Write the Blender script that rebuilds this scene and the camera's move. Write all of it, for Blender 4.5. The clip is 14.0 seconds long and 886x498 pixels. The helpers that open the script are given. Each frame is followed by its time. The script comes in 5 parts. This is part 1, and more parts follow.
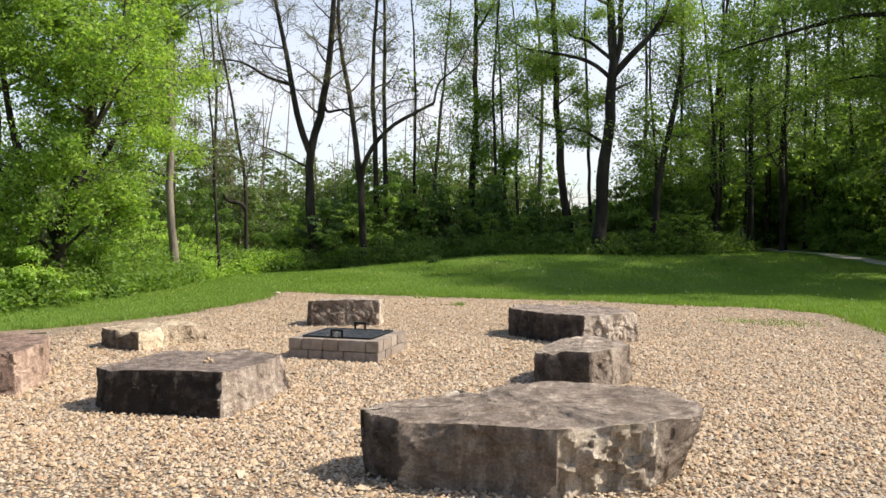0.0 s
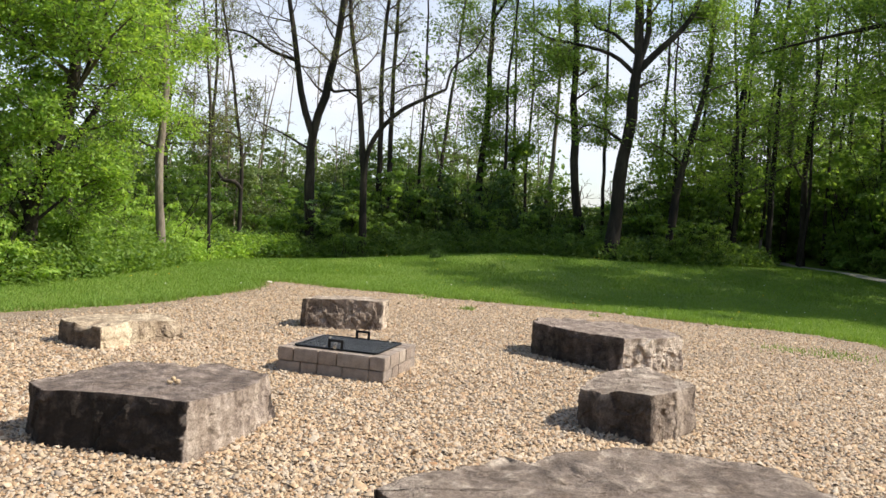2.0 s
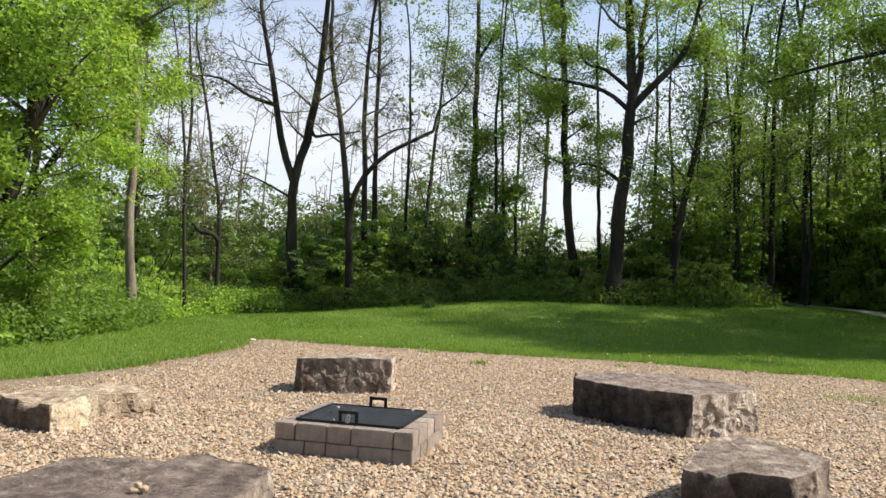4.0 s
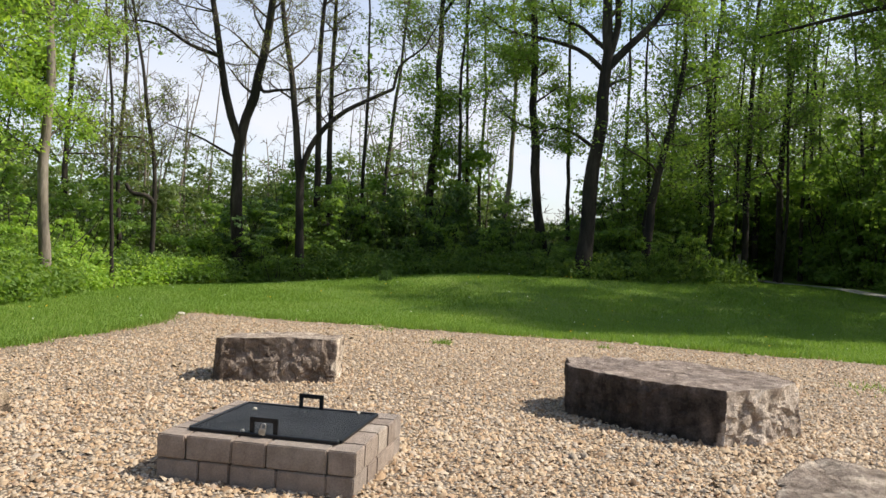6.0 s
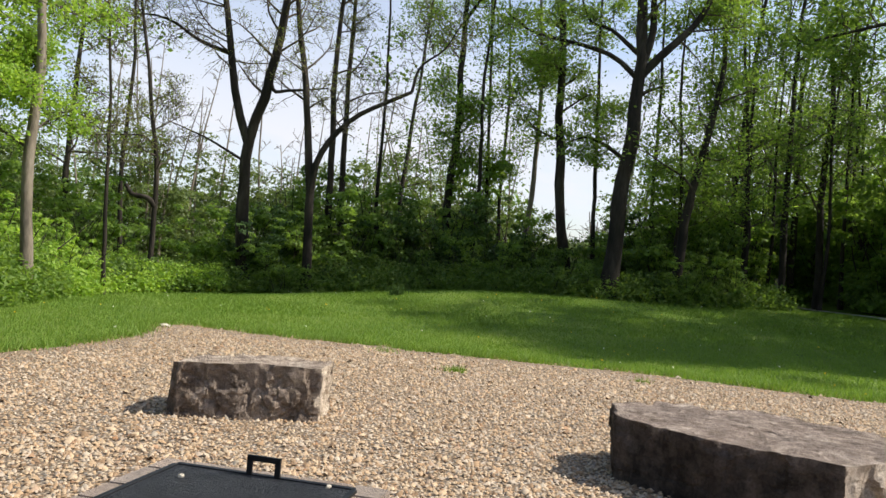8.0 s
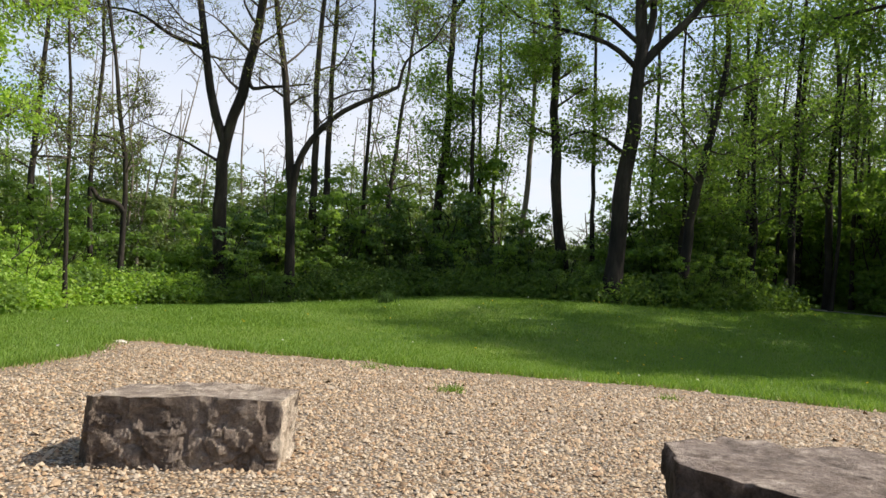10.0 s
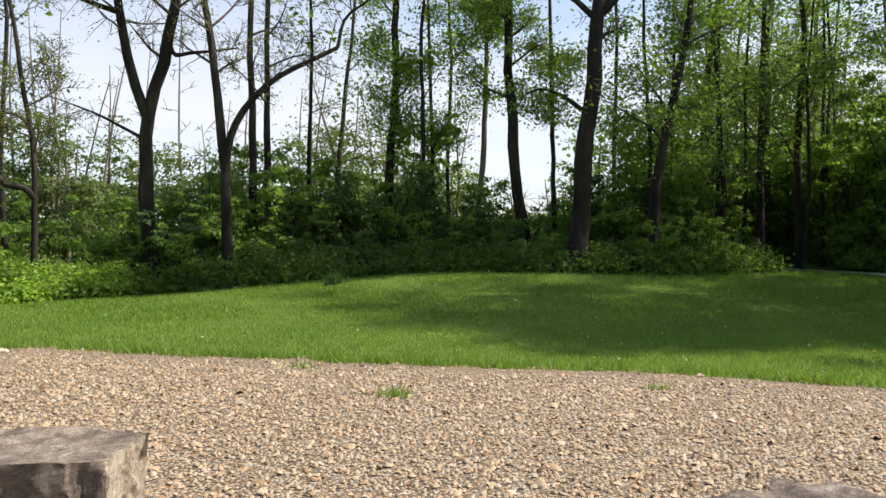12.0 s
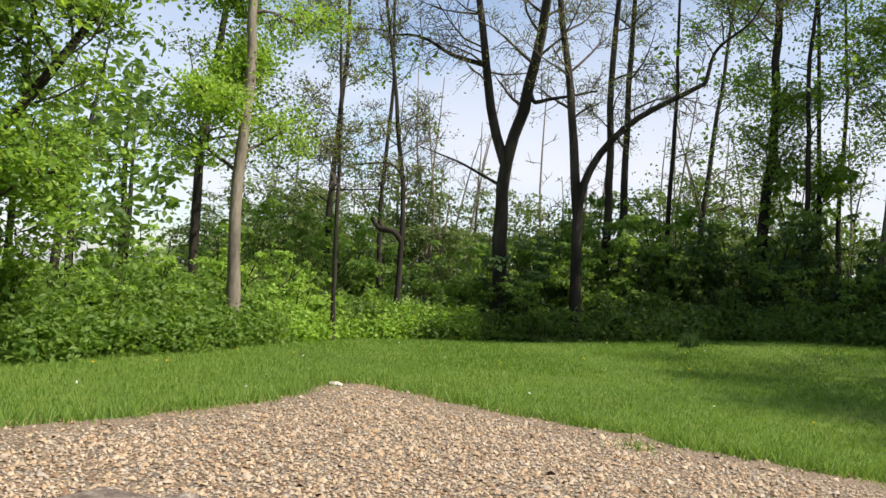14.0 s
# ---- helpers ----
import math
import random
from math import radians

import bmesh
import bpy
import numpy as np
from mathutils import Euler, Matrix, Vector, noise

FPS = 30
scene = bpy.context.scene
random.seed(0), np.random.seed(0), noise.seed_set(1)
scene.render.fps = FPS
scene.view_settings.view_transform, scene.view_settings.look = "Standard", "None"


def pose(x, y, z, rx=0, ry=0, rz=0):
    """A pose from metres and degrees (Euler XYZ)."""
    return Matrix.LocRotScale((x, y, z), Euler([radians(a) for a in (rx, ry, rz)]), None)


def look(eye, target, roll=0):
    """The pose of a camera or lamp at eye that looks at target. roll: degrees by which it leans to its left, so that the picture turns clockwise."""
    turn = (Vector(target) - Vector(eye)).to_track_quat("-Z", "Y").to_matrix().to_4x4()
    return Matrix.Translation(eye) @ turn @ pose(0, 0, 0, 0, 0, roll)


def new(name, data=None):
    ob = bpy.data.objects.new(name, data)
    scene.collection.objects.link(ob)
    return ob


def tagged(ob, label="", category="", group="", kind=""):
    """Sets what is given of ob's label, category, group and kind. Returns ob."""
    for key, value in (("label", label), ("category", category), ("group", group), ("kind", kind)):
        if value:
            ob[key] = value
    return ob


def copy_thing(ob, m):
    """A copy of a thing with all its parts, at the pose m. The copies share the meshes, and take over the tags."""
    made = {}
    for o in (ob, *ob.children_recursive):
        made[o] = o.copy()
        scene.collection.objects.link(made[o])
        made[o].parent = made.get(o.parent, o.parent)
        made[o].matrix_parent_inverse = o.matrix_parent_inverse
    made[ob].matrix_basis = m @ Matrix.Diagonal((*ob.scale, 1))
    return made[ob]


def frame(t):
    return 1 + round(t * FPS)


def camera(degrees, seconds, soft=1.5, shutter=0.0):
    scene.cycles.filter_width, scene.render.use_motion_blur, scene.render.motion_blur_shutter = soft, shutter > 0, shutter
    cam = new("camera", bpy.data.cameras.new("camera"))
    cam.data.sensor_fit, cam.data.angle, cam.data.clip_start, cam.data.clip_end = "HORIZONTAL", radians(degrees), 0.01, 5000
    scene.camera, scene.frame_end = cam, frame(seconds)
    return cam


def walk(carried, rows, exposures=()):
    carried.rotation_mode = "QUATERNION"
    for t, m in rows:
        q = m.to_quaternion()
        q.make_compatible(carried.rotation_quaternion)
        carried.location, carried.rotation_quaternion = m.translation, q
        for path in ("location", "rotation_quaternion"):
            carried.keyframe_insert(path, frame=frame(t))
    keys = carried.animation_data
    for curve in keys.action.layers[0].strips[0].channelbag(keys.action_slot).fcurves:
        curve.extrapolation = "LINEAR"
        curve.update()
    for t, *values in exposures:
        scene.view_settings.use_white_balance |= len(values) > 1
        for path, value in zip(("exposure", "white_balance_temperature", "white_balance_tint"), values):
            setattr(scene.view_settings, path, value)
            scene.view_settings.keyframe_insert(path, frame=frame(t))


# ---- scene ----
cam = camera(61.6, 14.0)
PATH = [
    (0, (0.263, 1.117, 1.7), (0.155, 3.113, 1.648), -0.0),
    (0.5, (0.168, 1.516, 1.706), (-0.041, 3.505, 1.667), 3.5),
    (1, (0.056, 1.873, 1.757), (-0.101, 3.866, 1.725), 3.4),
    (1.5, (-0.023, 2.293, 1.775), (-0.059, 4.292, 1.76), 1.9),
    (2, (-0.157, 2.655, 1.765), (-0.25, 4.651, 1.691), 3.5),
    (2.5, (-0.335, 2.968, 1.8), (-0.503, 4.96, 1.747), 2.8),
    (3, (-0.49, 3.39, 1.759), (-0.793, 5.363, 1.634), -0.4),
    (3.5, (-0.62, 3.808, 1.709), (-0.827, 5.798, 1.712), 0.6),
    (4, (-0.742, 4.19, 1.627), (-0.78, 6.188, 1.692), 1.8),
    (4.2, (-0.755, 4.407, 1.612), (-0.779, 6.406, 1.674), 0.8),
    (6.3, (-0.79, 6.398, 1.463), (-0.707, 8.397, 1.463), 2.8),
    (6.5, (-0.807, 6.556, 1.496), (-0.748, 8.555, 1.523), 3.5),
    (7, (-0.766, 6.931, 1.447), (-0.709, 8.93, 1.461), 3.4),
    (7.5, (-0.671, 7.342, 1.434), (-0.588, 9.34, 1.475), 2.0),
    (8, (-0.701, 7.711, 1.427), (-0.674, 9.71, 1.468), 4.3),
    (8.2, (-0.711, 7.853, 1.451), (-0.705, 9.852, 1.517), 3.7),
    (10.3, (-0.677, 9.367, 1.367), (-0.601, 11.365, 1.424), 3.1),
    (10.5, (-0.649, 9.522, 1.367), (-0.506, 11.517, 1.411), 3.4),
    (11, (-0.592, 9.92, 1.374), (-0.371, 11.908, 1.398), 4.2),
    (11.5, (-0.471, 10.366, 1.36), (-0.17, 12.343, 1.418), 2.8),
    (12, (-0.386, 10.801, 1.384), (-0.231, 12.795, 1.38), 0.6),
    (12.5, (-0.331, 11.272, 1.353), (-0.304, 13.271, 1.404), 4.2),
    (13, (-0.33, 11.712, 1.358), (-0.429, 13.708, 1.423), 1.6),
    (13.5, (-0.35, 12.1, 1.359), (-0.802, 14.045, 1.471), -0.6),
    (13.8, (-0.336, 12.247, 1.319), (-0.969, 14.142, 1.42), 4.4),
    (14, (-0.388, 12.338, 1.311), (-1.167, 14.177, 1.419), 4.1),
]
walk(cam, [(t, look(eye, target, roll)) for t, eye, target, roll in PATH], exposures=((0.0, 0.62), (4.0, 0.56), (7.5, 0.49), (11.0, 0.50), (12.0, 0.58), (13.0, 0.66), (14.0, 0.5)))

# ---- world and sun ----
SUN_AZ, SUN_EL = -1.0, 46.0
sun_dir = Vector((math.cos(radians(SUN_EL)) * math.cos(radians(SUN_AZ)), math.cos(radians(SUN_EL)) * math.sin(radians(SUN_AZ)), math.sin(radians(SUN_EL))))
world = bpy.data.worlds.new("sky")
scene.world = world
world.use_nodes = True
wn, wl = world.node_tree.nodes, world.node_tree.links
wn.clear()
sky = wn.new("ShaderNodeTexSky")
sky.sky_type, sky.sun_disc = "NISHITA", False
sky.sun_elevation, sky.sun_rotation = radians(SUN_EL), math.atan2(sun_dir.x, sun_dir.y)
sky.air_density, sky.dust_density, sky.ozone_density = 1.0, 1.5, 1.0
wco = wn.new("ShaderNodeTexCoord")
wmap = wn.new("ShaderNodeMapping")
wmap.inputs["Scale"].default_value = (1.0, 1.0, 2.6)
wnoise = wn.new("ShaderNodeTexNoise")
wnoise.inputs["Scale"].default_value, wnoise.inputs["Detail"].default_value, wnoise.inputs["Roughness"].default_value = 1.7, 7, 0.55
wramp = wn.new("ShaderNodeValToRGB")
wramp.color_ramp.elements[0].position, wramp.color_ramp.elements[1].position = 0.41, 0.60
wmix = wn.new("ShaderNodeMixRGB")
wmix.inputs["Color2"].default_value = (4.5, 4.5, 4.85, 1)
wbg = wn.new("ShaderNodeBackground")
wbg.inputs["Strength"].default_value = 0.15
wout = wn.new("ShaderNodeOutputWorld")
wl.new(wco.outputs["Generated"], wmap.inputs["Vector"])
wl.new(wmap.outputs["Vector"], wnoise.inputs["Vector"])
wl.new(wnoise.outputs["Fac"], wramp.inputs["Fac"])
wsep = wn.new("ShaderNodeSeparateXYZ")
wl.new(wco.outputs["Generated"], wsep.inputs["Vector"])
whigh = wn.new("ShaderNodeMapRange")
whigh.inputs["From Min"].default_value, whigh.inputs["From Max"].default_value = 0.12, 0.42
whigh.inputs["To Min"].default_value, whigh.inputs["To Max"].default_value = 1.0, 0.12
wl.new(wsep.outputs["Z"], whigh.inputs["Value"])
wcover = wn.new("ShaderNodeMath")
wcover.operation = "MULTIPLY"
wl.new(wramp.outputs["Color"], wcover.inputs[0])
wl.new(whigh.outputs["Result"], wcover.inputs[1])
wl.new(wcover.outputs[0], wmix.inputs["Fac"])
wl.new(sky.outputs["Color"], wmix.inputs["Color1"])
wl.new(wmix.outputs["Color"], wbg.inputs["Color"])
wl.new(wbg.outputs["Background"], wout.inputs["Surface"])

sun = new("sun", bpy.data.lights.new("sun", "SUN"))
sun.data.energy, sun.data.angle, sun.data.color = 4.6, radians(0.55), (1.0, 0.95, 0.86)
sun.matrix_world = look(sun_dir * 60, (0, 0, 0))


# ---- materials ----
def nodes_of(name):
    m = bpy.data.materials.new(name)
    m.use_nodes = True
    return m, m.node_tree.nodes, m.node_tree.links, m.node_tree.nodes["Principled BSDF"]


def ramp_node(n, stops):
    r = n.new("ShaderNodeValToRGB")
    while len(r.color_ramp.elements) < len(stops):
        r.color_ramp.elements.new(0.5)
    for e, (p, c) in zip(r.color_ramp.elements, stops):
        e.position, e.color = p, (*c, 1)
    return r


def noise_node(n, l, coord, scale, detail=5, rough=0.55):
    t = n.new("ShaderNodeTexNoise")
    t.inputs["Scale"].default_value, t.inputs["Detail"].default_value, t.inputs["Roughness"].default_value = scale, detail, rough
    l.new(coord, t.inputs["Vector"])
    return t


def mix_node(n, l, kind, fac, a, b):
    x = n.new("ShaderNodeMixRGB")
    x.blend_type = kind
    for socket, value in (("Fac", fac), ("Color1", a), ("Color2", b)):
        if isinstance(value, (int, float)):
            x.inputs[socket].default_value = value
        elif isinstance(value, tuple):
            x.inputs[socket].default_value = (*value, 1)
        else:
            l.new(value, x.inputs[socket])
    return x.outputs["Color"]


def bump_node(n, l, height, strength, distance, bsdf, after=None):
    b = n.new("ShaderNodeBump")
    b.inputs["Strength"].default_value, b.inputs["Distance"].default_value = strength, distance
    l.new(height, b.inputs["Height"])
    if after:
        l.new(after, b.inputs["Normal"])
    l.new(b.outputs["Normal"], bsdf.inputs["Normal"])
    return b.outputs["Normal"]


def plain(name, stops, scale, rough=0.85, bump=0.4, depth=0.01, fine=30.0, metal=0.0, stretch=(1, 1, 1)):
    """Two scales of noise in the colour, and a fine relief."""
    m, n, l, b = nodes_of(name)
    co = n.new("ShaderNodeTexCoord")
    mp = n.new("ShaderNodeMapping")
    mp.inputs["Scale"].default_value = stretch
    l.new(co.outputs["Object"], mp.inputs["Vector"])
    big, small = noise_node(n, l, mp.outputs[0], scale), noise_node(n, l, mp.outputs[0], fine, 6, 0.65)
    r = ramp_node(n, stops)
    l.new(big.outputs["Fac"], r.inputs["Fac"])
    g = ramp_node(n, [(0.3, (0.6, 0.6, 0.6)), (0.7, (1.25, 1.25, 1.25))])
    l.new(small.outputs["Fac"], g.inputs["Fac"])
    l.new(mix_node(n, l, "MULTIPLY", 0.8, r.outputs["Color"], g.outputs["Color"]), b.inputs["Base Color"])
    b.inputs["Roughness"].default_value, b.inputs["Metallic"].default_value = rough, metal
    b.inputs["Specular IOR Level"].default_value = 0.5 if metal else 0.2
    bump_node(n, l, small.outputs["Fac"], bump, depth, b)
    return m


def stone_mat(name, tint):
    """Quarried limestone: dark weathered crust to pale fresh break, by blotches and the face's tone, which also holds
    its sun and shade; streaks and fine pits.
    """
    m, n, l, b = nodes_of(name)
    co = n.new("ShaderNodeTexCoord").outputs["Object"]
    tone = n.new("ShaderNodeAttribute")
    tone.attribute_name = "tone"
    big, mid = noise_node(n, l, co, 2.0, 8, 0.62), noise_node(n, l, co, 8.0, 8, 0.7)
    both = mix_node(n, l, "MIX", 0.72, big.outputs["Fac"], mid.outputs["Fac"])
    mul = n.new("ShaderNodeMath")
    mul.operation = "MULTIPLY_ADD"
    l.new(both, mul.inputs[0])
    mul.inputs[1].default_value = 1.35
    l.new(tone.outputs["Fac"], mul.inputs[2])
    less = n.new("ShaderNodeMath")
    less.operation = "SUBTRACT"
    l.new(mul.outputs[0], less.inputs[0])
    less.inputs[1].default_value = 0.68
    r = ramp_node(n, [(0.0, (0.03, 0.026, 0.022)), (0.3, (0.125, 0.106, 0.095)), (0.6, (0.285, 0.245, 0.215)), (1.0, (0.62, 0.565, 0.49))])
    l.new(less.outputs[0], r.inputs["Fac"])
    streak = n.new("ShaderNodeMapping")
    streak.inputs["Scale"].default_value = (5, 5, 0.6)
    l.new(co, streak.inputs["Vector"])
    st = noise_node(n, l, streak.outputs[0], 1.6, 5, 0.6)
    sr = ramp_node(n, [(0.36, (0.55, 0.5, 0.46)), (0.62, (1.15, 1.15, 1.15))])
    l.new(st.outputs["Fac"], sr.inputs["Fac"])
    col = mix_node(n, l, "MULTIPLY", 0.7, r.outputs["Color"], sr.outputs["Color"])
    pit = noise_node(n, l, co, 55, 9, 0.8)
    pr = ramp_node(n, [(0.36, (0.35, 0.34, 0.33)), (0.5, (0.95, 0.95, 0.95)), (0.66, (1.5, 1.5, 1.48))])
    l.new(pit.outputs["Fac"], pr.inputs["Fac"])
    col = mix_node(n, l, "MULTIPLY", 0.6, col, pr.outputs["Color"])
    # bedding cracks, wandering with the grain
    bed = n.new("ShaderNodeMapping")
    bed.inputs["Scale"].default_value = (3.2, 3.2, 11)
    l.new(co, bed.inputs["Vector"])
    ck = n.new("ShaderNodeTexVoronoi")
    ck.feature = "DISTANCE_TO_EDGE"
    ck.inputs["Scale"].default_value = 1.0
    l.new(mix_node(n, l, "ADD", 0.9, bed.outputs[0], mid.outputs["Color"]), ck.inputs["Vector"])
    cr = ramp_node(n, [(0.0, (0.45, 0.43, 0.41)), (0.03, (1, 1, 1))])
    l.new(ck.outputs["Distance"], cr.inputs["Fac"])
    col = mix_node(n, l, "MULTIPLY", 0.35, col, cr.outputs["Color"])
    l.new(mix_node(n, l, "MULTIPLY", 1.0, col, tint), b.inputs["Base Color"])
    b.inputs["Roughness"].default_value = 0.9
    b.inputs["Specular IOR Level"].default_value = 0.25
    one = bump_node(n, l, cr.outputs["Color"], 0.4, 0.012, b)
    two = bump_node(n, l, mid.outputs["Fac"], 1.0, 0.045, b, one)
    bump_node(n, l, pit.outputs["Fac"], 1.0, 0.016, b, two)
    return m


def leaf_mat(name, a, c, glow=0.45):
    m, n, l, b = nodes_of(name)
    geo = n.new("ShaderNodeNewGeometry")
    r = ramp_node(n, [(0.0, a), (1.0, c)])
    l.new(geo.outputs["Random Per Island"], r.inputs["Fac"])
    l.new(r.outputs["Color"], b.inputs["Base Color"])
    b.inputs["Roughness"].default_value = 0.5
    b.inputs["Specular IOR Level"].default_value = 0.25
    tr = n.new("ShaderNodeBsdfTranslucent")
    l.new(mix_node(n, l, "MULTIPLY", 1.0, r.outputs["Color"], (1.5, 1.5, 0.7)), tr.inputs["Color"])
    mx = n.new("ShaderNodeMixShader")
    mx.inputs["Fac"].default_value = glow
    l.new(b.outputs[0], mx.inputs[1])
    l.new(tr.outputs[0], mx.inputs[2])
    l.new(mx.outputs[0], n["Material Output"].inputs["Surface"])
    return m


def island_mat(name, stops, rough=0.85, spot=60.0):
    """Colour by piece, with a fine mottle: gravel."""
    m, n, l, b = nodes_of(name)
    geo = n.new("ShaderNodeNewGeometry")
    r = ramp_node(n, stops)
    l.new(geo.outputs["Random Per Island"], r.inputs["Fac"])
    co = n.new("ShaderNodeTexCoord").outputs["Object"]
    t = noise_node(n, l, co, spot, 4, 0.6)
    g = ramp_node(n, [(0.3, (0.7, 0.7, 0.7)), (0.7, (1.2, 1.2, 1.2))])
    l.new(t.outputs["Fac"], g.inputs["Fac"])
    l.new(mix_node(n, l, "MULTIPLY", 0.8, r.outputs["Color"], g.outputs["Color"]), b.inputs["Base Color"])
    b.inputs["Roughness"].default_value = rough
    return m


STONE_COLS = [(0.0, (0.22, 0.14, 0.08)), (0.15, (0.42, 0.285, 0.165)), (0.4, (0.52, 0.385, 0.245)), (0.62, (0.56, 0.445, 0.31)), (0.8, (0.47, 0.39, 0.305)), (0.92, (0.56, 0.48, 0.375)), (1.0, (0.36, 0.20, 0.10))]


def gravel_bed_mat():
    """Small stones by Voronoi cells, with trodden soil where the bed thins out at its rim."""
    m, n, l, b = nodes_of("gravel_bed")
    co = n.new("ShaderNodeTexCoord").outputs["Object"]
    v = n.new("ShaderNodeTexVoronoi")
    v.inputs["Scale"].default_value = 34
    l.new(co, v.inputs["Vector"])
    r = ramp_node(n, STONE_COLS)
    bw = n.new("ShaderNodeSeparateColor")
    l.new(v.outputs["Color"], bw.inputs["Color"])
    l.new(bw.outputs[0], r.inputs["Fac"])
    gap = ramp_node(n, [(0.15, (0.95, 0.95, 0.95)), (0.6, (0.22, 0.2, 0.18))])
    l.new(v.outputs["Distance"], gap.inputs["Fac"])
    col = mix_node(n, l, "MULTIPLY", 0.9, r.outputs["Color"], gap.outputs["Color"])
    at = n.new("ShaderNodeAttribute")
    at.attribute_name = "rim"
    big = noise_node(n, l, co, 2.5, 6, 0.65)
    add = n.new("ShaderNodeMath")
    add.operation = "MULTIPLY_ADD"
    l.new(big.outputs["Fac"], add.inputs[0])
    add.inputs[1].default_value = 1.2
    l.new(at.outputs["Fac"], add.inputs[2])
    soil = ramp_node(n, [(0.85, (0, 0, 0)), (1.2, (1, 1, 1))])
    l.new(add.outputs[0], soil.inputs["Fac"])
    sn = noise_node(n, l, co, 40, 6, 0.7)
    sc = ramp_node(n, [(0.3, (0.12, 0.08, 0.05)), (0.7, (0.34, 0.25, 0.16))])
    l.new(sn.outputs["Fac"], sc.inputs["Fac"])
    l.new(mix_node(n, l, "MIX", soil.outputs["Color"], col, sc.outputs["Color"]), b.inputs["Base Color"])
    b.inputs["Roughness"].default_value = 0.9
    inv = n.new("ShaderNodeMath")
    inv.operation = "SUBTRACT"
    inv.inputs[0].default_value = 1.0
    l.new(v.outputs["Distance"], inv.inputs[1])
    bump_node(n, l, inv.outputs[0], 0.9, 0.02, b)
    return m


def lawn_mat():
    m, n, l, b = nodes_of("lawn")
    co = n.new("ShaderNodeTexCoord").outputs["Object"]
    big, mid, fine = noise_node(n, l, co, 0.35, 6), noise_node(n, l, co, 3.0, 6, 0.65), noise_node(n, l, co, 45, 5, 0.7)
    r = ramp_node(n, [(0.35, (0.078, 0.143, 0.021)), (0.5, (0.14, 0.21, 0.032)), (0.68, (0.225, 0.27, 0.055))])
    l.new(mix_node(n, l, "MIX", 0.5, big.outputs["Fac"], mid.outputs["Fac"]), r.inputs["Fac"])
    g = ramp_node(n, [(0.3, (0.5, 0.55, 0.45)), (0.7, (1.3, 1.3, 1.2))])
    l.new(fine.outputs["Fac"], g.inputs["Fac"])
    dry = noise_node(n, l, co, 1.1, 8, 0.7)
    dr = ramp_node(n, [(0.52, (0, 0, 0)), (0.72, (0.7, 0.7, 0.7))])
    l.new(dry.outputs["Fac"], dr.inputs["Fac"])
    col = mix_node(n, l, "MIX", dr.outputs["Color"], r.outputs["Color"], (0.19, 0.20, 0.06))
    l.new(mix_node(n, l, "MULTIPLY", 0.9, col, g.outputs["Color"]), b.inputs["Base Color"])
    b.inputs["Roughness"].default_value = 0.8
    b.inputs["Specular IOR Level"].default_value = 0.2
    bump_node(n, l, fine.outputs["Fac"], 0.8, 0.04, b)
    return m


M_LAWN, M_BED = lawn_mat(), gravel_bed_mat()
M_PEBBLE = island_mat("pebble", [(p, (0.84 * c[0], 0.80 * c[1], 0.75 * c[2])) for p, c in STONE_COLS])
M_GRASS = leaf_mat("grass_blade", (0.108, 0.197, 0.028), (0.215, 0.31, 0.062), 0.4)
M_PATH = plain("path_gravel", [(0.3, (0.28, 0.25, 0.22)), (0.7, (0.45, 0.41, 0.36))], 1.5, fine=50)
M_BARK = plain("bark_dark", [(0.3, (0.014, 0.012, 0.010)), (0.5, (0.034, 0.027, 0.021)), (0.7, (0.075, 0.061, 0.047))], 3.0, bump=1.0, depth=0.03, fine=16, stretch=(1, 1, 0.22))
M_TWIG = plain("twig", [(0.3, (0.055, 0.043, 0.035)), (0.7, (0.15, 0.12, 0.095))], 3.0, bump=0.4, fine=20)
M_BARK_PALE = plain("bark_pale", [(0.3, (0.12, 0.10, 0.08)), (0.5, (0.20, 0.165, 0.125)), (0.7, (0.30, 0.26, 0.21))], 3.0, bump=1.0, depth=0.02, fine=16, stretch=(1, 1, 0.25))
M_LEAF = leaf_mat("leaf_green", (0.115, 0.20, 0.042), (0.23, 0.325, 0.078), 0.56)
# bright leaf carries sunlight in its colour, mid and dark the understory's shade
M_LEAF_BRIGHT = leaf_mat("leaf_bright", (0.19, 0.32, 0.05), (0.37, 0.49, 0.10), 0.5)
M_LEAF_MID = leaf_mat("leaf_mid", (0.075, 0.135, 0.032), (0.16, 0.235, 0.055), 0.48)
M_LEAF_DARK = leaf_mat("leaf_dark", (0.04, 0.08, 0.022), (0.095, 0.155, 0.04), 0.36)
M_LEAF_PALE = leaf_mat("leaf_pale", (0.14, 0.20, 0.055), (0.25, 0.31, 0.10), 0.48)
M_LEAF_FAR = leaf_mat("leaf_far", (0.075, 0.115, 0.035), (0.17, 0.215, 0.07), 0.4)
M_BUD = leaf_mat("bud", (0.16, 0.15, 0.06), (0.20, 0.25, 0.06), 0.4)
M_STEEL = plain("black_steel", [(0.3, (0.012, 0.012, 0.013)), (0.7, (0.03, 0.03, 0.032))], 8, rough=0.45, bump=0.2, depth=0.002, fine=120, metal=0.6)
M_BRASS = plain("zinc", [(0.3, (0.35, 0.34, 0.32)), (0.7, (0.6, 0.58, 0.54))], 30, rough=0.35, bump=0.1, depth=0.002, metal=0.9)


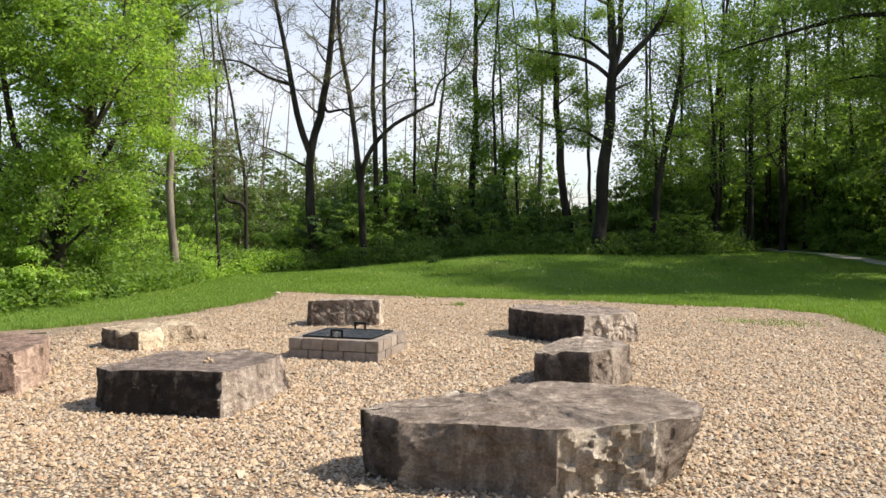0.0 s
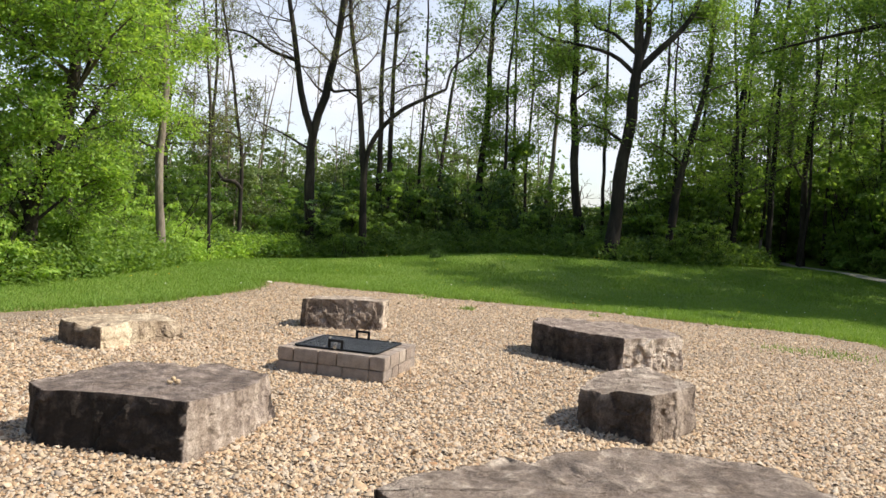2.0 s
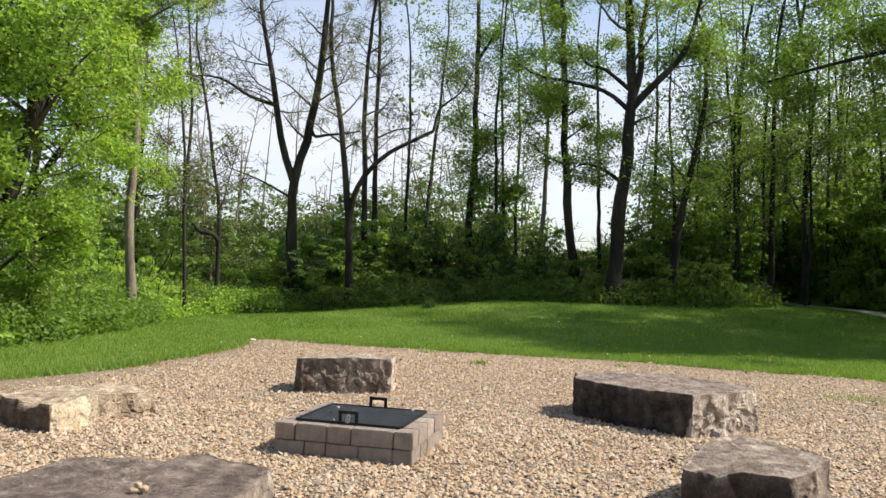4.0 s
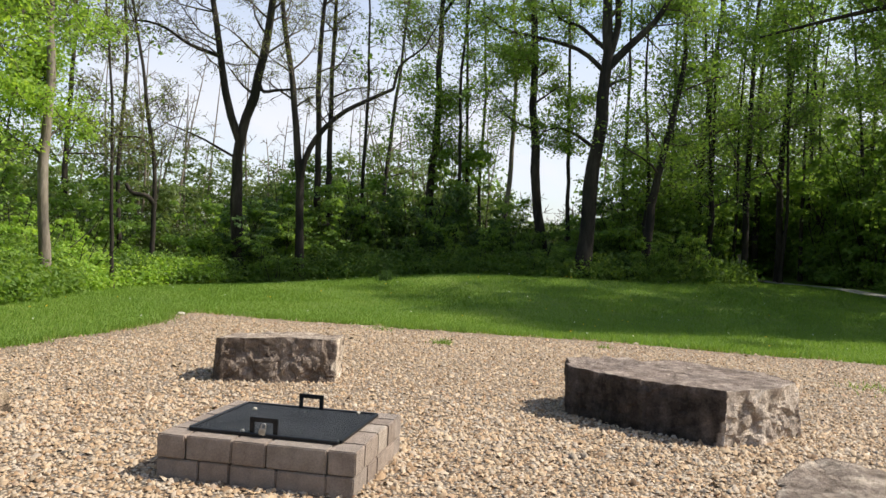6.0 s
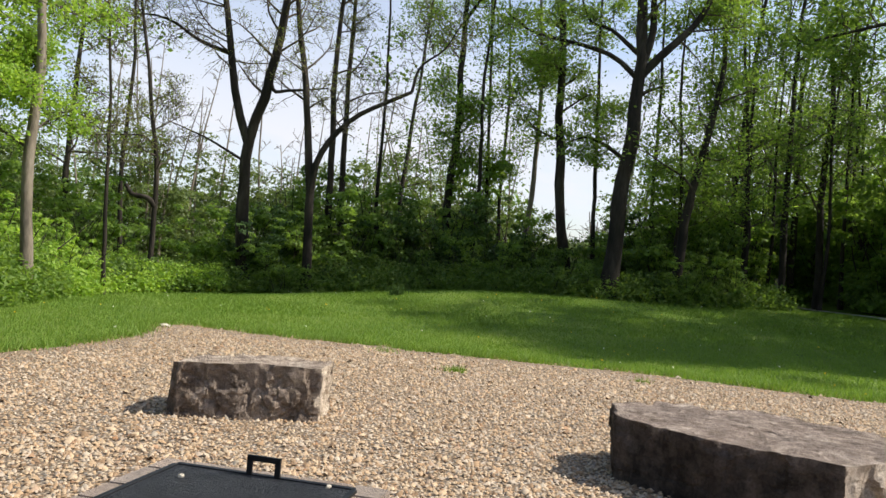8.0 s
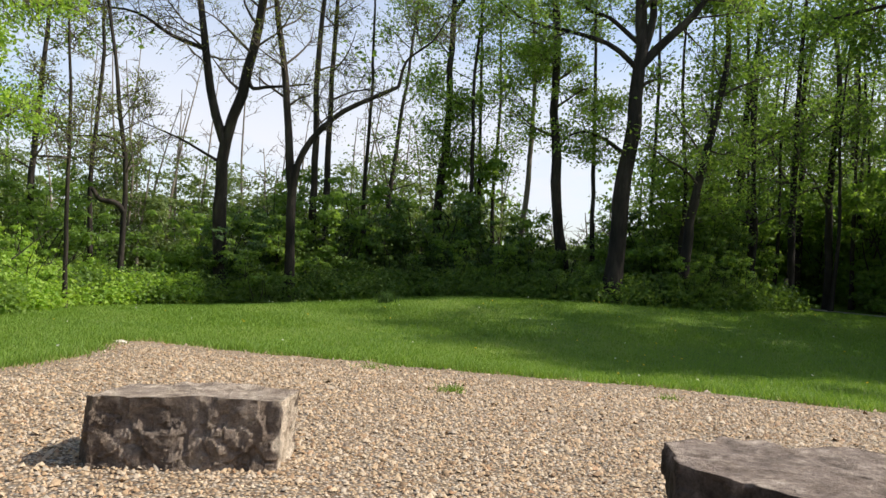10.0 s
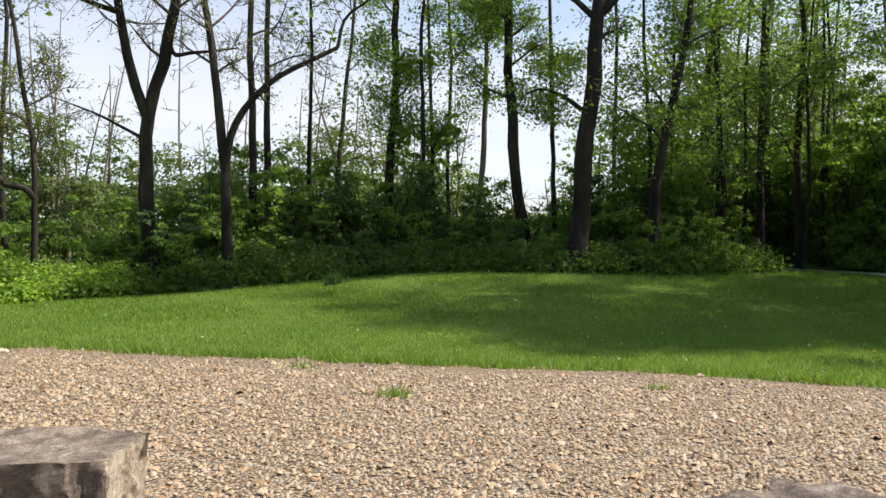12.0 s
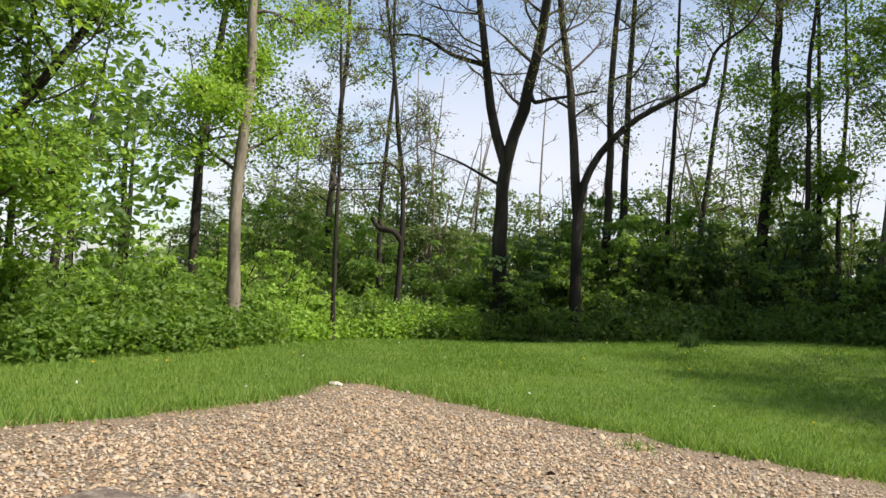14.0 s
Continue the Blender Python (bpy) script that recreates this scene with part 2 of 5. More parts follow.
def block_mat():
    m, n, l, b = nodes_of("paver_block")
    info = n.new("ShaderNodeObjectInfo")
    co = n.new("ShaderNodeTexCoord").outputs["Object"]
    r = ramp_node(n, [(0.0, (0.24, 0.185, 0.145)), (0.4, (0.33, 0.26, 0.205)), (0.7, (0.27, 0.22, 0.18)), (1.0, (0.39, 0.32, 0.255))])
    l.new(info.outputs["Random"], r.inputs["Fac"])
    big, fine = noise_node(n, l, co, 9, 5), noise_node(n, l, co, 90, 6, 0.7)
    g = ramp_node(n, [(0.3, (0.72, 0.70, 0.68)), (0.7, (1.2, 1.2, 1.2))])
    l.new(big.outputs["Fac"], g.inputs["Fac"])
    f = ramp_node(n, [(0.3, (0.75, 0.75, 0.75)), (0.7, (1.2, 1.2, 1.2))])
    l.new(fine.outputs["Fac"], f.inputs["Fac"])
    col = mix_node(n, l, "MULTIPLY", 0.9, r.outputs["Color"], g.outputs["Color"])
    l.new(mix_node(n, l, "MULTIPLY", 0.9, col, f.outputs["Color"]), b.inputs["Base Color"])
    b.inputs["Roughness"].default_value = 0.92
    bump_node(n, l, fine.outputs["Fac"], 1.0, 0.012, b, bump_node(n, l, big.outputs["Fac"], 0.6, 0.02, b))
    return m


def mesh_lid_mat():
    """Expanded-metal sheet: a fine diamond relief on dull black paint."""
    m, n, l, b = nodes_of("expanded_metal")
    co = n.new("ShaderNodeTexCoord").outputs["Object"]
    mp = n.new("ShaderNodeMapping")
    mp.inputs["Rotation"].default_value = (0, 0, radians(45))
    l.new(co, mp.inputs["Vector"])
    c = n.new("ShaderNodeTexChecker")
    c.inputs["Scale"].default_value = 40
    l.new(mp.outputs[0], c.inputs["Vector"])
    big = noise_node(n, l, co, 5, 6, 0.6)
    r = ramp_node(n, [(0.3, (0.02, 0.022, 0.028)), (0.7, (0.075, 0.078, 0.088))])
    l.new(big.outputs["Fac"], r.inputs["Fac"])
    l.new(mix_node(n, l, "MULTIPLY", 0.85, r.outputs["Color"], c.outputs["Color"]), b.inputs["Base Color"])
    b.inputs["Roughness"].default_value, b.inputs["Metallic"].default_value = 0.38, 0.3
    grit = noise_node(n, l, co, 48, 4, 0.75)
    bump_node(n, l, c.outputs["Fac"], 1.0, 0.008, b, bump_node(n, l, grit.outputs["Fac"], 1.0, 0.05, b))
    return m


M_BLOCK, M_LID = block_mat(), mesh_lid_mat()
M_ROCK = stone_mat("limestone_grey", (1.06, 0.97, 0.90))
M_ROCK_B = stone_mat("limestone_brown", (1.06, 0.97, 0.87))
M_ROCK_W = stone_mat("limestone_cream", (1.12, 1.0, 0.80))
M_ROCK_R = stone_mat("sandstone_reddish", (1.12, 0.88, 0.76))



# ---- mesh helpers ----
def mesh_np(name, verts, faces, smooth=False):
    """A mesh from arrays: verts (n, 3), faces (m, 3) or (m, 4)."""
    verts, faces = np.asarray(verts, np.float32), np.asarray(faces, np.int32)
    k = faces.shape[1]
    me = bpy.data.meshes.new(name)
    me.vertices.add(len(verts))
    me.vertices.foreach_set("co", verts.ravel())
    me.loops.add(faces.size)
    me.loops.foreach_set("vertex_index", faces.ravel())
    me.polygons.add(len(faces))
    me.polygons.foreach_set("loop_start", np.arange(len(faces), dtype=np.int32) * k)
    me.polygons.foreach_set("use_smooth", np.full(len(faces), smooth))
    me.update(calc_edges=True)
    return me


def np_part(name, verts, faces, material, parent=None, label="", smooth=False):
    me = mesh_np(name, verts, faces, smooth)
    me.materials.append(material)
    ob = new(name, me)
    if parent:
        ob.parent = parent
    return tagged(ob, label)


def part(name, bm, material, parent=None, label=""):
    me = bpy.data.meshes.new(name)
    bm.to_mesh(me)
    bm.free()
    me.materials.append(material)
    ob = new(name, me)
    if parent:
        ob.parent = parent
    return tagged(ob, label)


def smoothstep(a, b, v):
    t = np.clip((np.asarray(v, float) - a) / (b - a), 0, 1)
    return t * t * (3 - 2 * t)


def ground_z(x, y):
    """Level gravel court; the lawn lifts gently to the trees, and a wooded bank climbs beside the trail."""
    x, y = np.asarray(x, float), np.asarray(y, float)
    lift = 0.75 * smoothstep(21.5, 31, y) * smoothstep(-9, 3, x)
    left = 0.25 * smoothstep(-8.5, -11, x) * smoothstep(14, 18, y)
    bank = 3.0 * smoothstep(16.0, 25, x + 0.25 * (y - 27)) * smoothstep(4, 22, y)
    hill = 2.0 * smoothstep(37, 52, y) * smoothstep(11, 20, x)
    return lift + left + bank + hill


# ---- ground ----
def ground():
    near = np.arange(-40, 60.01, 0.5)
    out = np.array([62, 66, 74, 90, 120, 180, 300, 600, 1500.0])
    ax = np.concatenate([-(out[::-1] - 20), near, out])
    ay = np.concatenate([-(out[::-1] - 20), near, out])
    gx, gy = np.meshgrid(ax, ay, indexing="ij")
    wob = 0.02 * np.sin(gx * 1.3 + 2 * np.sin(gy * 0.7)) * smoothstep(22, 26, gy)
    v = np.stack([gx, gy, ground_z(gx, gy) + wob], -1).reshape(-1, 3)
    nx, ny = len(ax), len(ay)
    i = (np.arange(nx - 1)[:, None] * ny + np.arange(ny - 1)[None]).ravel()
    f = np.stack([i, i + ny, i + ny + 1, i + 1], -1)
    tagged(np_part("ground", v, f, M_LAWN, smooth=True), "mown green lawn rising gently towards the trees", "lawn", kind="structure")


BED = [(-7.8, 13.0), (-7.1, 13.6), (-6.55, 14.5), (-5.9, 15.6), (-5.45, 17.2), (-5.05, 18.9), (-5.45, 20.9), (-5.0, 21.15), (-3.4, 20.45), (-2.1, 20.15),
       (-1.0, 19.85), (0.0, 19.5), (0.9, 19.35), (1.8, 19.1), (2.7, 18.9), (3.5, 18.6), (4.3, 18.2), (5.3, 17.75), (6.4, 17.4), (7.2, 16.4),
       (7.0, 14.2), (6.6, 12.0), (6.6, 6.0), (6.0, 0.0), (3.5, -4.0), (-5.0, -4.0), (-10.5, 1.0), (-11.5, 8.0), (-9.8, 11.6)]


def closed_curve(points, step, wobble=0.0, seed=0):
    """The outline resampled at about that step, with a ragged edge."""
    p = np.array(points, float)
    q = np.roll(p, -1, 0)
    out = []
    for a, b in zip(p, q):
        n = max(1, int(np.linalg.norm(b - a) / step))
        out += [a + (b - a) * t for t in np.arange(n) / n]
    out = np.array(out)
    for _ in range(3):
        out = 0.25 * np.roll(out, 1, 0) + 0.5 * out + 0.25 * np.roll(out, -1, 0)
    if wobble:
        c = out.mean(0)
        away = (out - c) / np.linalg.norm(out - c, axis=1)[:, None]
        amount = [noise.noise((x * 1.7, y * 1.7, seed)) + 0.6 * noise.noise((x * 6, y * 6, seed)) for x, y in out]
        out += away * (wobble * np.array(amount))[:, None]
    return out


EDGE = closed_curve(BED, 0.12, 0.19, 3)


def inside(x, y, poly):
    """Which points lie inside the outline."""
    x, y = np.asarray(x), np.asarray(y)
    hit = np.zeros(x.shape, bool)
    for (x0, y0), (x1, y1) in zip(poly, np.roll(poly, -1, 0)):
        if y0 == y1:
            continue
        c = (y0 > y) != (y1 > y)
        hit ^= c & (x < (x1 - x0) * (y - y0) / (y1 - y0) + x0)
    return hit


def edge_gap(x, y):
    """Distance to the rim of the gravel."""
    d = np.full(np.shape(x), 1e9)
    for ex, ey in EDGE[::2]:
        d = np.minimum(d, np.hypot(x - ex, y - ey))
    return d


def gravel():
    c = np.array([-1.0, 9.0])
    rings = [1.0, 0.985, 0.96, 0.92, 0.86, 0.7, 0.5, 0.3, 0.1, 0.0005]
    n = len(EDGE)
    v, rim = [], []
    for k, s in enumerate(rings):
        p = c + (EDGE - c) * s
        z = 0.012 if k else 0.0
        v.append(np.column_stack([p, np.full(n, z)]))
        rim.append(np.full(n, max(0.0, 0.9 - (1 - s) / 0.07)))
    v = np.concatenate(v)
    f = []
    for k in range(len(rings) - 1):
        i = np.arange(n)
        j = (i + 1) % n
        f.append(np.stack([k * n + i, k * n + j, (k + 1) * n + j, (k + 1) * n + i], -1))
    ob = np_part("gravel_bed", v, np.concatenate(f), M_BED, smooth=True)
    at = ob.data.attributes.new("rim", "FLOAT", "POINT")
    at.data.foreach_set("value", np.concatenate(rim).astype(np.float32))
    tagged(ob, "court of tan and brown pea gravel with a trodden soil rim", "gravel", kind="structure")


# ---- stones ----
def facets(p, scale, amount):
    """Broken planes: each fracture cell has its own step and tilt."""
    q = p * scale
    q = q + 0.22 * noise.noise_vector(q * 1.3)
    c = noise.voronoi(q)[1][0]
    r, g = noise.cell_vector(c * 31.7), noise.cell_vector(c * 17.3 + Vector((5, 9, 2)))
    return amount * ((r.x - 0.5) + 1.5 * (q - c).dot(g - Vector((0.5, 0.5, 0.5))))


def boulder(name, label, corners, material, seed, craggy=(), rough=1.0, top=0.02, tone=0.3, tones=(), top_tone=0.3):
    """A quarried block. corners: x, y, height, and how far the foot stands out; craggy: (corner index, strength) of broken faces."""
    cs = np.array(corners, float)
    centre = cs[:, :2].mean(0)
    N, M, K = 270, 34, 22
    seg = np.roll(cs, -1, 0) - cs
    length = np.hypot(seg[:, 0], seg[:, 1])
    cum = np.concatenate([[0], np.cumsum(length)])
    s = np.arange(N) / N * cum[-1]
    k = np.searchsorted(cum, s, side="right") - 1
    t = (s - cum[k]) / length[k]
    ring = cs[k] + seg[k] * t[:, None]
    crag = np.zeros(N)
    for idx, amount in craggy:
        crag += amount * np.where(k == idx, np.sin(np.pi * np.clip(t, 0, 1)) ** 0.35, 0)
    tang = np.roll(ring[:, :2], -1, 0) - np.roll(ring[:, :2], 1, 0)
    nor = np.column_stack([tang[:, 1], -tang[:, 0]])
    nor /= np.linalg.norm(nor, axis=1)[:, None] + 1e-9
    if ((ring[:, :2] - centre) * nor).sum() < 0:
        nor = -nor
    off = Vector((seed * 7.3, seed * 3.1, seed * 1.7))
    # per-face tone: faces turned from the sun set darker, sun-facing ones paler
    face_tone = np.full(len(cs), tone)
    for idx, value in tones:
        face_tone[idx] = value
    verts, tone_at = [], []
    for j in range(M):
        u = j / (M - 1)
        for i in range(N):
            x, y, h, out = ring[i]
            d = out * (1 - u) ** 1.3
            q = Vector((x + nor[i, 0] * d, y + nor[i, 1] * d, -0.08 + (h + 0.08) * u))
            p = q + off
            e = 0.022 * noise.noise(p * 1.7) + facets(p, 2.3, 0.024) + facets(p, 6.5, 0.013) + 0.006 * noise.noise(p * 14) + 0.004 * noise.noise(p * 34)
            if crag[i] > 0.02:
                w = crag[i] * min(1.0, 2.0 * (1 - abs(2 * u - 0.95)))
                flute = 0.5 - abs(noise.noise(Vector((p.x * 8, p.y * 8, p.z * 4))))
                e += w * (facets(p, 4.5, 0.055) + facets(p, 11, 0.03) + 0.05 * flute - 0.03)
            # chips struck off the upper arris
            chip_off = max(0.0, noise.noise(Vector((q.x * 2.6, q.y * 2.6, seed * 5.0))) + 0.4 * noise.noise(Vector((q.x * 8, q.y * 8, seed * 3.0))) - 0.05)
            e -= 0.10 * rough * chip_off * max(0.0, (u - 0.7) / 0.3) ** 1.4
            e *= rough
            drop = 0.05 * rough * chip_off * max(0.0, (u - 0.8) / 0.2)
            verts.append((q.x + nor[i, 0] * e, q.y + nor[i, 1] * e, q.z - drop + (0.010 * noise.noise(p * 6) if u > 0.4 else 0)))
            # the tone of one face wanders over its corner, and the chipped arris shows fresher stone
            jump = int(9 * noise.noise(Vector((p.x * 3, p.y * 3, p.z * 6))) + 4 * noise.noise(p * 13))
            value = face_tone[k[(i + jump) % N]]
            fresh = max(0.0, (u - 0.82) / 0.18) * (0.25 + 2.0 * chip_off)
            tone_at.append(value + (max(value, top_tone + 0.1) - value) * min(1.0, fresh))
    rim = np.array(verts[-N:])
    mean_h = rim[:, 2].mean()
    for j in range(1, K):
        w = 1 - (j / K) ** 1.15
        for i in range(N):
            x, y = centre + (rim[i, :2] - centre) * w
            h = rim[i, 2] * w + mean_h * (1 - w)
            q = Vector((x, y, 0)) + off
            # the top splits along the bedding: low terraces with sharp risers
            bed = 3.0 * (noise.noise(q * 1.5) + 0.45 * noise.noise(q * 4.2) + 0.12 * noise.noise(q * 13))
            rise = min(1.0, max(0.0, (bed - math.floor(bed) - 0.84) / 0.16))
            lift = 0.5 * (math.floor(bed) + rise) / 3.0 * 1.6 + facets(q, 5.0, 0.3) + 0.2 * noise.noise(q * 20) + 0.14 * noise.noise(q * 41)
            verts.append((x, y, h + top * lift * min(1, j / 2)))
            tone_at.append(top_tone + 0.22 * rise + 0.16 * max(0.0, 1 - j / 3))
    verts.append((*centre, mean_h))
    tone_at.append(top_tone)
    rows = M + K - 1
    i = np.arange(N)
    f = [np.stack([r * N + i, r * N + (i + 1) % N, (r + 1) * N + (i + 1) % N, (r + 1) * N + i], -1) for r in range(rows - 1)]
    f = np.concatenate(f)
    lastrow = (rows - 1) * N
    cap = [(lastrow + a, lastrow + (a + 1) % N, len(verts) - 1) for a in range(N)]
    me = bpy.data.meshes.new(name)
    v = np.array(verts) - np.array([*centre, 0])
    me.from_pydata(v.tolist(), [], [tuple(q) for q in f.tolist()] + cap)
    me.polygons.foreach_set("use_smooth", np.full(len(me.polygons), True))
    me.set_sharp_from_angle(angle=radians(20))
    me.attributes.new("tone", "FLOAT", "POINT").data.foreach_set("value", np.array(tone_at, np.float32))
    me.materials.append(material)
    ob = new(name, me)
    ob.location = (*centre, 0)
    return tagged(ob, label, "boulder", "sitting stones round the fire pit")


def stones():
    # tones put shade into the fronts, sunlight into the right sides and tops
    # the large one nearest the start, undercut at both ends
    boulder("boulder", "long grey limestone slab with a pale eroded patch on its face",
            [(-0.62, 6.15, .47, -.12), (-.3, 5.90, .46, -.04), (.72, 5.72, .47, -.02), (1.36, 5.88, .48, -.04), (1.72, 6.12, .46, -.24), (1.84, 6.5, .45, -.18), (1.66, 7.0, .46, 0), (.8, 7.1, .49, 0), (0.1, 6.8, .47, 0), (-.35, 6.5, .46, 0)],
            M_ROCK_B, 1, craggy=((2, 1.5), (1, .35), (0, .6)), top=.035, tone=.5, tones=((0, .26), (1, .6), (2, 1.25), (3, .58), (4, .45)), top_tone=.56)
    boulder("boulder", "squarish grey stone, its shaded face coloured dark, with a few pebbles on top",
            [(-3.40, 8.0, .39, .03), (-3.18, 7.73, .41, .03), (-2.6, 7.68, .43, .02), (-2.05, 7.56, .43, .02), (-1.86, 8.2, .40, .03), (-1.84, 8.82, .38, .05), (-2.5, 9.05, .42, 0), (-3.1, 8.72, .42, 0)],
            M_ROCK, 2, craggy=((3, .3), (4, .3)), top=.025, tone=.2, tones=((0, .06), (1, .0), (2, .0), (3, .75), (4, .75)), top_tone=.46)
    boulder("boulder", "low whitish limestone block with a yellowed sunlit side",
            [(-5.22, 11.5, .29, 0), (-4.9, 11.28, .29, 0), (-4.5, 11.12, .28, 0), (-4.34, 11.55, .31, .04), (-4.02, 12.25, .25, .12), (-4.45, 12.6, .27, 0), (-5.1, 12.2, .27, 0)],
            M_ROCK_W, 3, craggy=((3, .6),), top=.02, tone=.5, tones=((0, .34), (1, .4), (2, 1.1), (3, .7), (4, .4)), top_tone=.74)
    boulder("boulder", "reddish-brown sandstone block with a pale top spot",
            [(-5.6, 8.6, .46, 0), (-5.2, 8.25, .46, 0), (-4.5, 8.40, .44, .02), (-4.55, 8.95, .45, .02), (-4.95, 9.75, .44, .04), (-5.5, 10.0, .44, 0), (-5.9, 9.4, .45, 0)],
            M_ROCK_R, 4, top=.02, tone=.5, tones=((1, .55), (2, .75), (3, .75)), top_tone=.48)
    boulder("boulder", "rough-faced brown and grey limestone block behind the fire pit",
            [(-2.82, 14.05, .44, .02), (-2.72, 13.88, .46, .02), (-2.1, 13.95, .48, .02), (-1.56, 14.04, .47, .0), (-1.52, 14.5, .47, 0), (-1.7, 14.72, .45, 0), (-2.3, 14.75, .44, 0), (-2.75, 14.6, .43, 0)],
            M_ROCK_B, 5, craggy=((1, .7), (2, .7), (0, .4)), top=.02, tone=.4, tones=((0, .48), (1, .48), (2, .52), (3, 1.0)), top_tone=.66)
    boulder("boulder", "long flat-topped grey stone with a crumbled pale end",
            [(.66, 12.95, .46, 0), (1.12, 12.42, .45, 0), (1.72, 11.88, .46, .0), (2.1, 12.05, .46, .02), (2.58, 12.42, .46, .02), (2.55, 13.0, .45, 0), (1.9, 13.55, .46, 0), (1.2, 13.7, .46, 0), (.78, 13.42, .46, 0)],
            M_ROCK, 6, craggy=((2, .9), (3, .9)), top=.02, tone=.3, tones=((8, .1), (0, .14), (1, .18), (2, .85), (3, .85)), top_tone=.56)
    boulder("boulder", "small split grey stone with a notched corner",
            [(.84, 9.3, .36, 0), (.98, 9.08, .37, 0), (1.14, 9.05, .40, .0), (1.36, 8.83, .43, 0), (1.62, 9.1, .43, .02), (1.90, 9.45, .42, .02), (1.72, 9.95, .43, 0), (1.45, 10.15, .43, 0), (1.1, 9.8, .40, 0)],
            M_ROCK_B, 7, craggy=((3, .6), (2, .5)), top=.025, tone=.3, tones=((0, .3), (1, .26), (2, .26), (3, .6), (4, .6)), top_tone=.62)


# ---- fire pit ----
def block_mesh(l, d, h):
    bm = bmesh.new()
    bmesh.ops.create_cube(bm, size=1.0)
    bmesh.ops.scale(bm, vec=(l, d, h), verts=bm.verts)
    bmesh.ops.bevel(bm, geom=bm.edges[:], offset=0.007, segments=2, affect="EDGES")
    me = bpy.data.meshes.new("block")
    bm.to_mesh(me)
    bm.free()
    me.materials.append(M_BLOCK)
    return me


PIT = pose(-1.555, 11.09, 0, 0, 0, -13.5)
PIT_X, PIT_Y, COURSE = 1.26, 1.06, 0.148


def fire_pit():
    rng = random.Random(5)
    pit = tagged(new("fire_pit"), "square fire pit of two courses of tan concrete blocks", "fire pit")
    pit.matrix_world = PIT
    depth = 0.17
    for course in range(2):
        z = COURSE * (course + 0.5) - 0.012
        for side in range(4):
            along = PIT_X if side % 2 == 0 else PIT_Y
            across = PIT_Y if side % 2 == 0 else PIT_X
            # each side starts at one corner and butts against the next side's first block
            run, left, pieces = along - depth, along - depth, []
            order = [0.19, 0.30, 0.22, 0.32] if course else [0.28, 0.20, 0.30, 0.21]
            while left > 0.36:
                pieces.append(order[len(pieces) % 4])
                left -= pieces[-1]
            if left < 0.12:
                left += pieces.pop()
            pieces.append(left)
            at = -along / 2
            for l in pieces:
                ob = new("block", block_mesh(l - 0.008, depth, COURSE - 0.005))
                ob.parent = pit
                turn = Matrix.Rotation(side * math.pi / 2, 4, "Z")
                jog = rng.uniform(-0.005, 0.005)
                ob.matrix_basis = turn @ pose(at + l / 2, -across / 2 + depth / 2 + jog, z, 0, 0, rng.uniform(-0.8, 0.8))
                at += l
    lx, ly = 0.97, 0.80
    bm = bmesh.new()
    bmesh.ops.create_cube(bm, size=1.0)
    bmesh.ops.scale(bm, vec=(lx - 0.03, ly - 0.03, 0.006), verts=bm.verts)
    bmesh.ops.translate(bm, vec=(0, 0, 0.010), verts=bm.verts)
    lid = part("lid", bm, M_LID, pit, "dusty black expanded-metal lid")
    lid.matrix_basis = pose(0.0, 0.0, 2 * COURSE - 0.011)
    for sx, sy, px, py in ((lx, 0.03, 0, -ly / 2), (lx, 0.03, 0, ly / 2), (0.03, ly - 0.03, -lx / 2, 0), (0.03, ly - 0.03, lx / 2, 0)):
        bm = bmesh.new()
        bmesh.ops.create_cube(bm, size=1.0)
        bmesh.ops.scale(bm, vec=(sx, sy, 0.018), verts=bm.verts)
        bmesh.ops.bevel(bm, geom=bm.edges[:], offset=0.003, segments=1, affect="EDGES")
        bmesh.ops.translate(bm, vec=(px, py, 0.011), verts=bm.verts)
        part("rim_bar", bm, M_STEEL, lid)
    for y in (-ly / 2 + 0.01, ly / 2 - 0.01):
        bm = bmesh.new()
        for sx, sz, px, pz in ((0.028, 0.085, -0.076, 0.055), (0.028, 0.085, 0.076, 0.055), (0.18, 0.028, 0, 0.1)):
            r = bmesh.ops.create_cube(bm, size=1.0)["verts"]
            bmesh.ops.scale(bm, vec=(sx, 0.014, sz), verts=r)
            bmesh.ops.translate(bm, vec=(px, y, pz), verts=r)
        part("handle", bm, M_STEEL, lid, "square black bail handle")
    # padlock hung on the front handle, and its chain end at the rear one
    lock = tagged(new("padlock"), "small zinc padlock leaning on the front handle", "padlock")
    lock.matrix_world = PIT @ pose(-0.0, -ly / 2 - 0.022, 2 * COURSE + 0.004, 0, 12, 0)
    bm = bmesh.new()
    bmesh.ops.create_cube(bm, size=1.0)
    bmesh.ops.scale(bm, vec=(0.042, 0.02, 0.04), verts=bm.verts)
    bmesh.ops.bevel(bm, geom=bm.edges[:], offset=0.005, segments=2, affect="EDGES")
    bmesh.ops.translate(bm, vec=(0, 0, 0.022), verts=bm.verts)
    part("lock_body", bm, M_BRASS, lock)
    pts = [(0.014 * math.cos(a), 0, 0.055 + 0.018 * math.sin(a)) for a in np.linspace(0, math.pi, 9)]
    v, f = tube(np.array([(0.014, 0, 0.04)] + pts + [(-0.014, 0, 0.04)]), np.full(11, 0.004), 6)
    np_part("shackle", v, f, M_BRASS, lock, smooth=True)


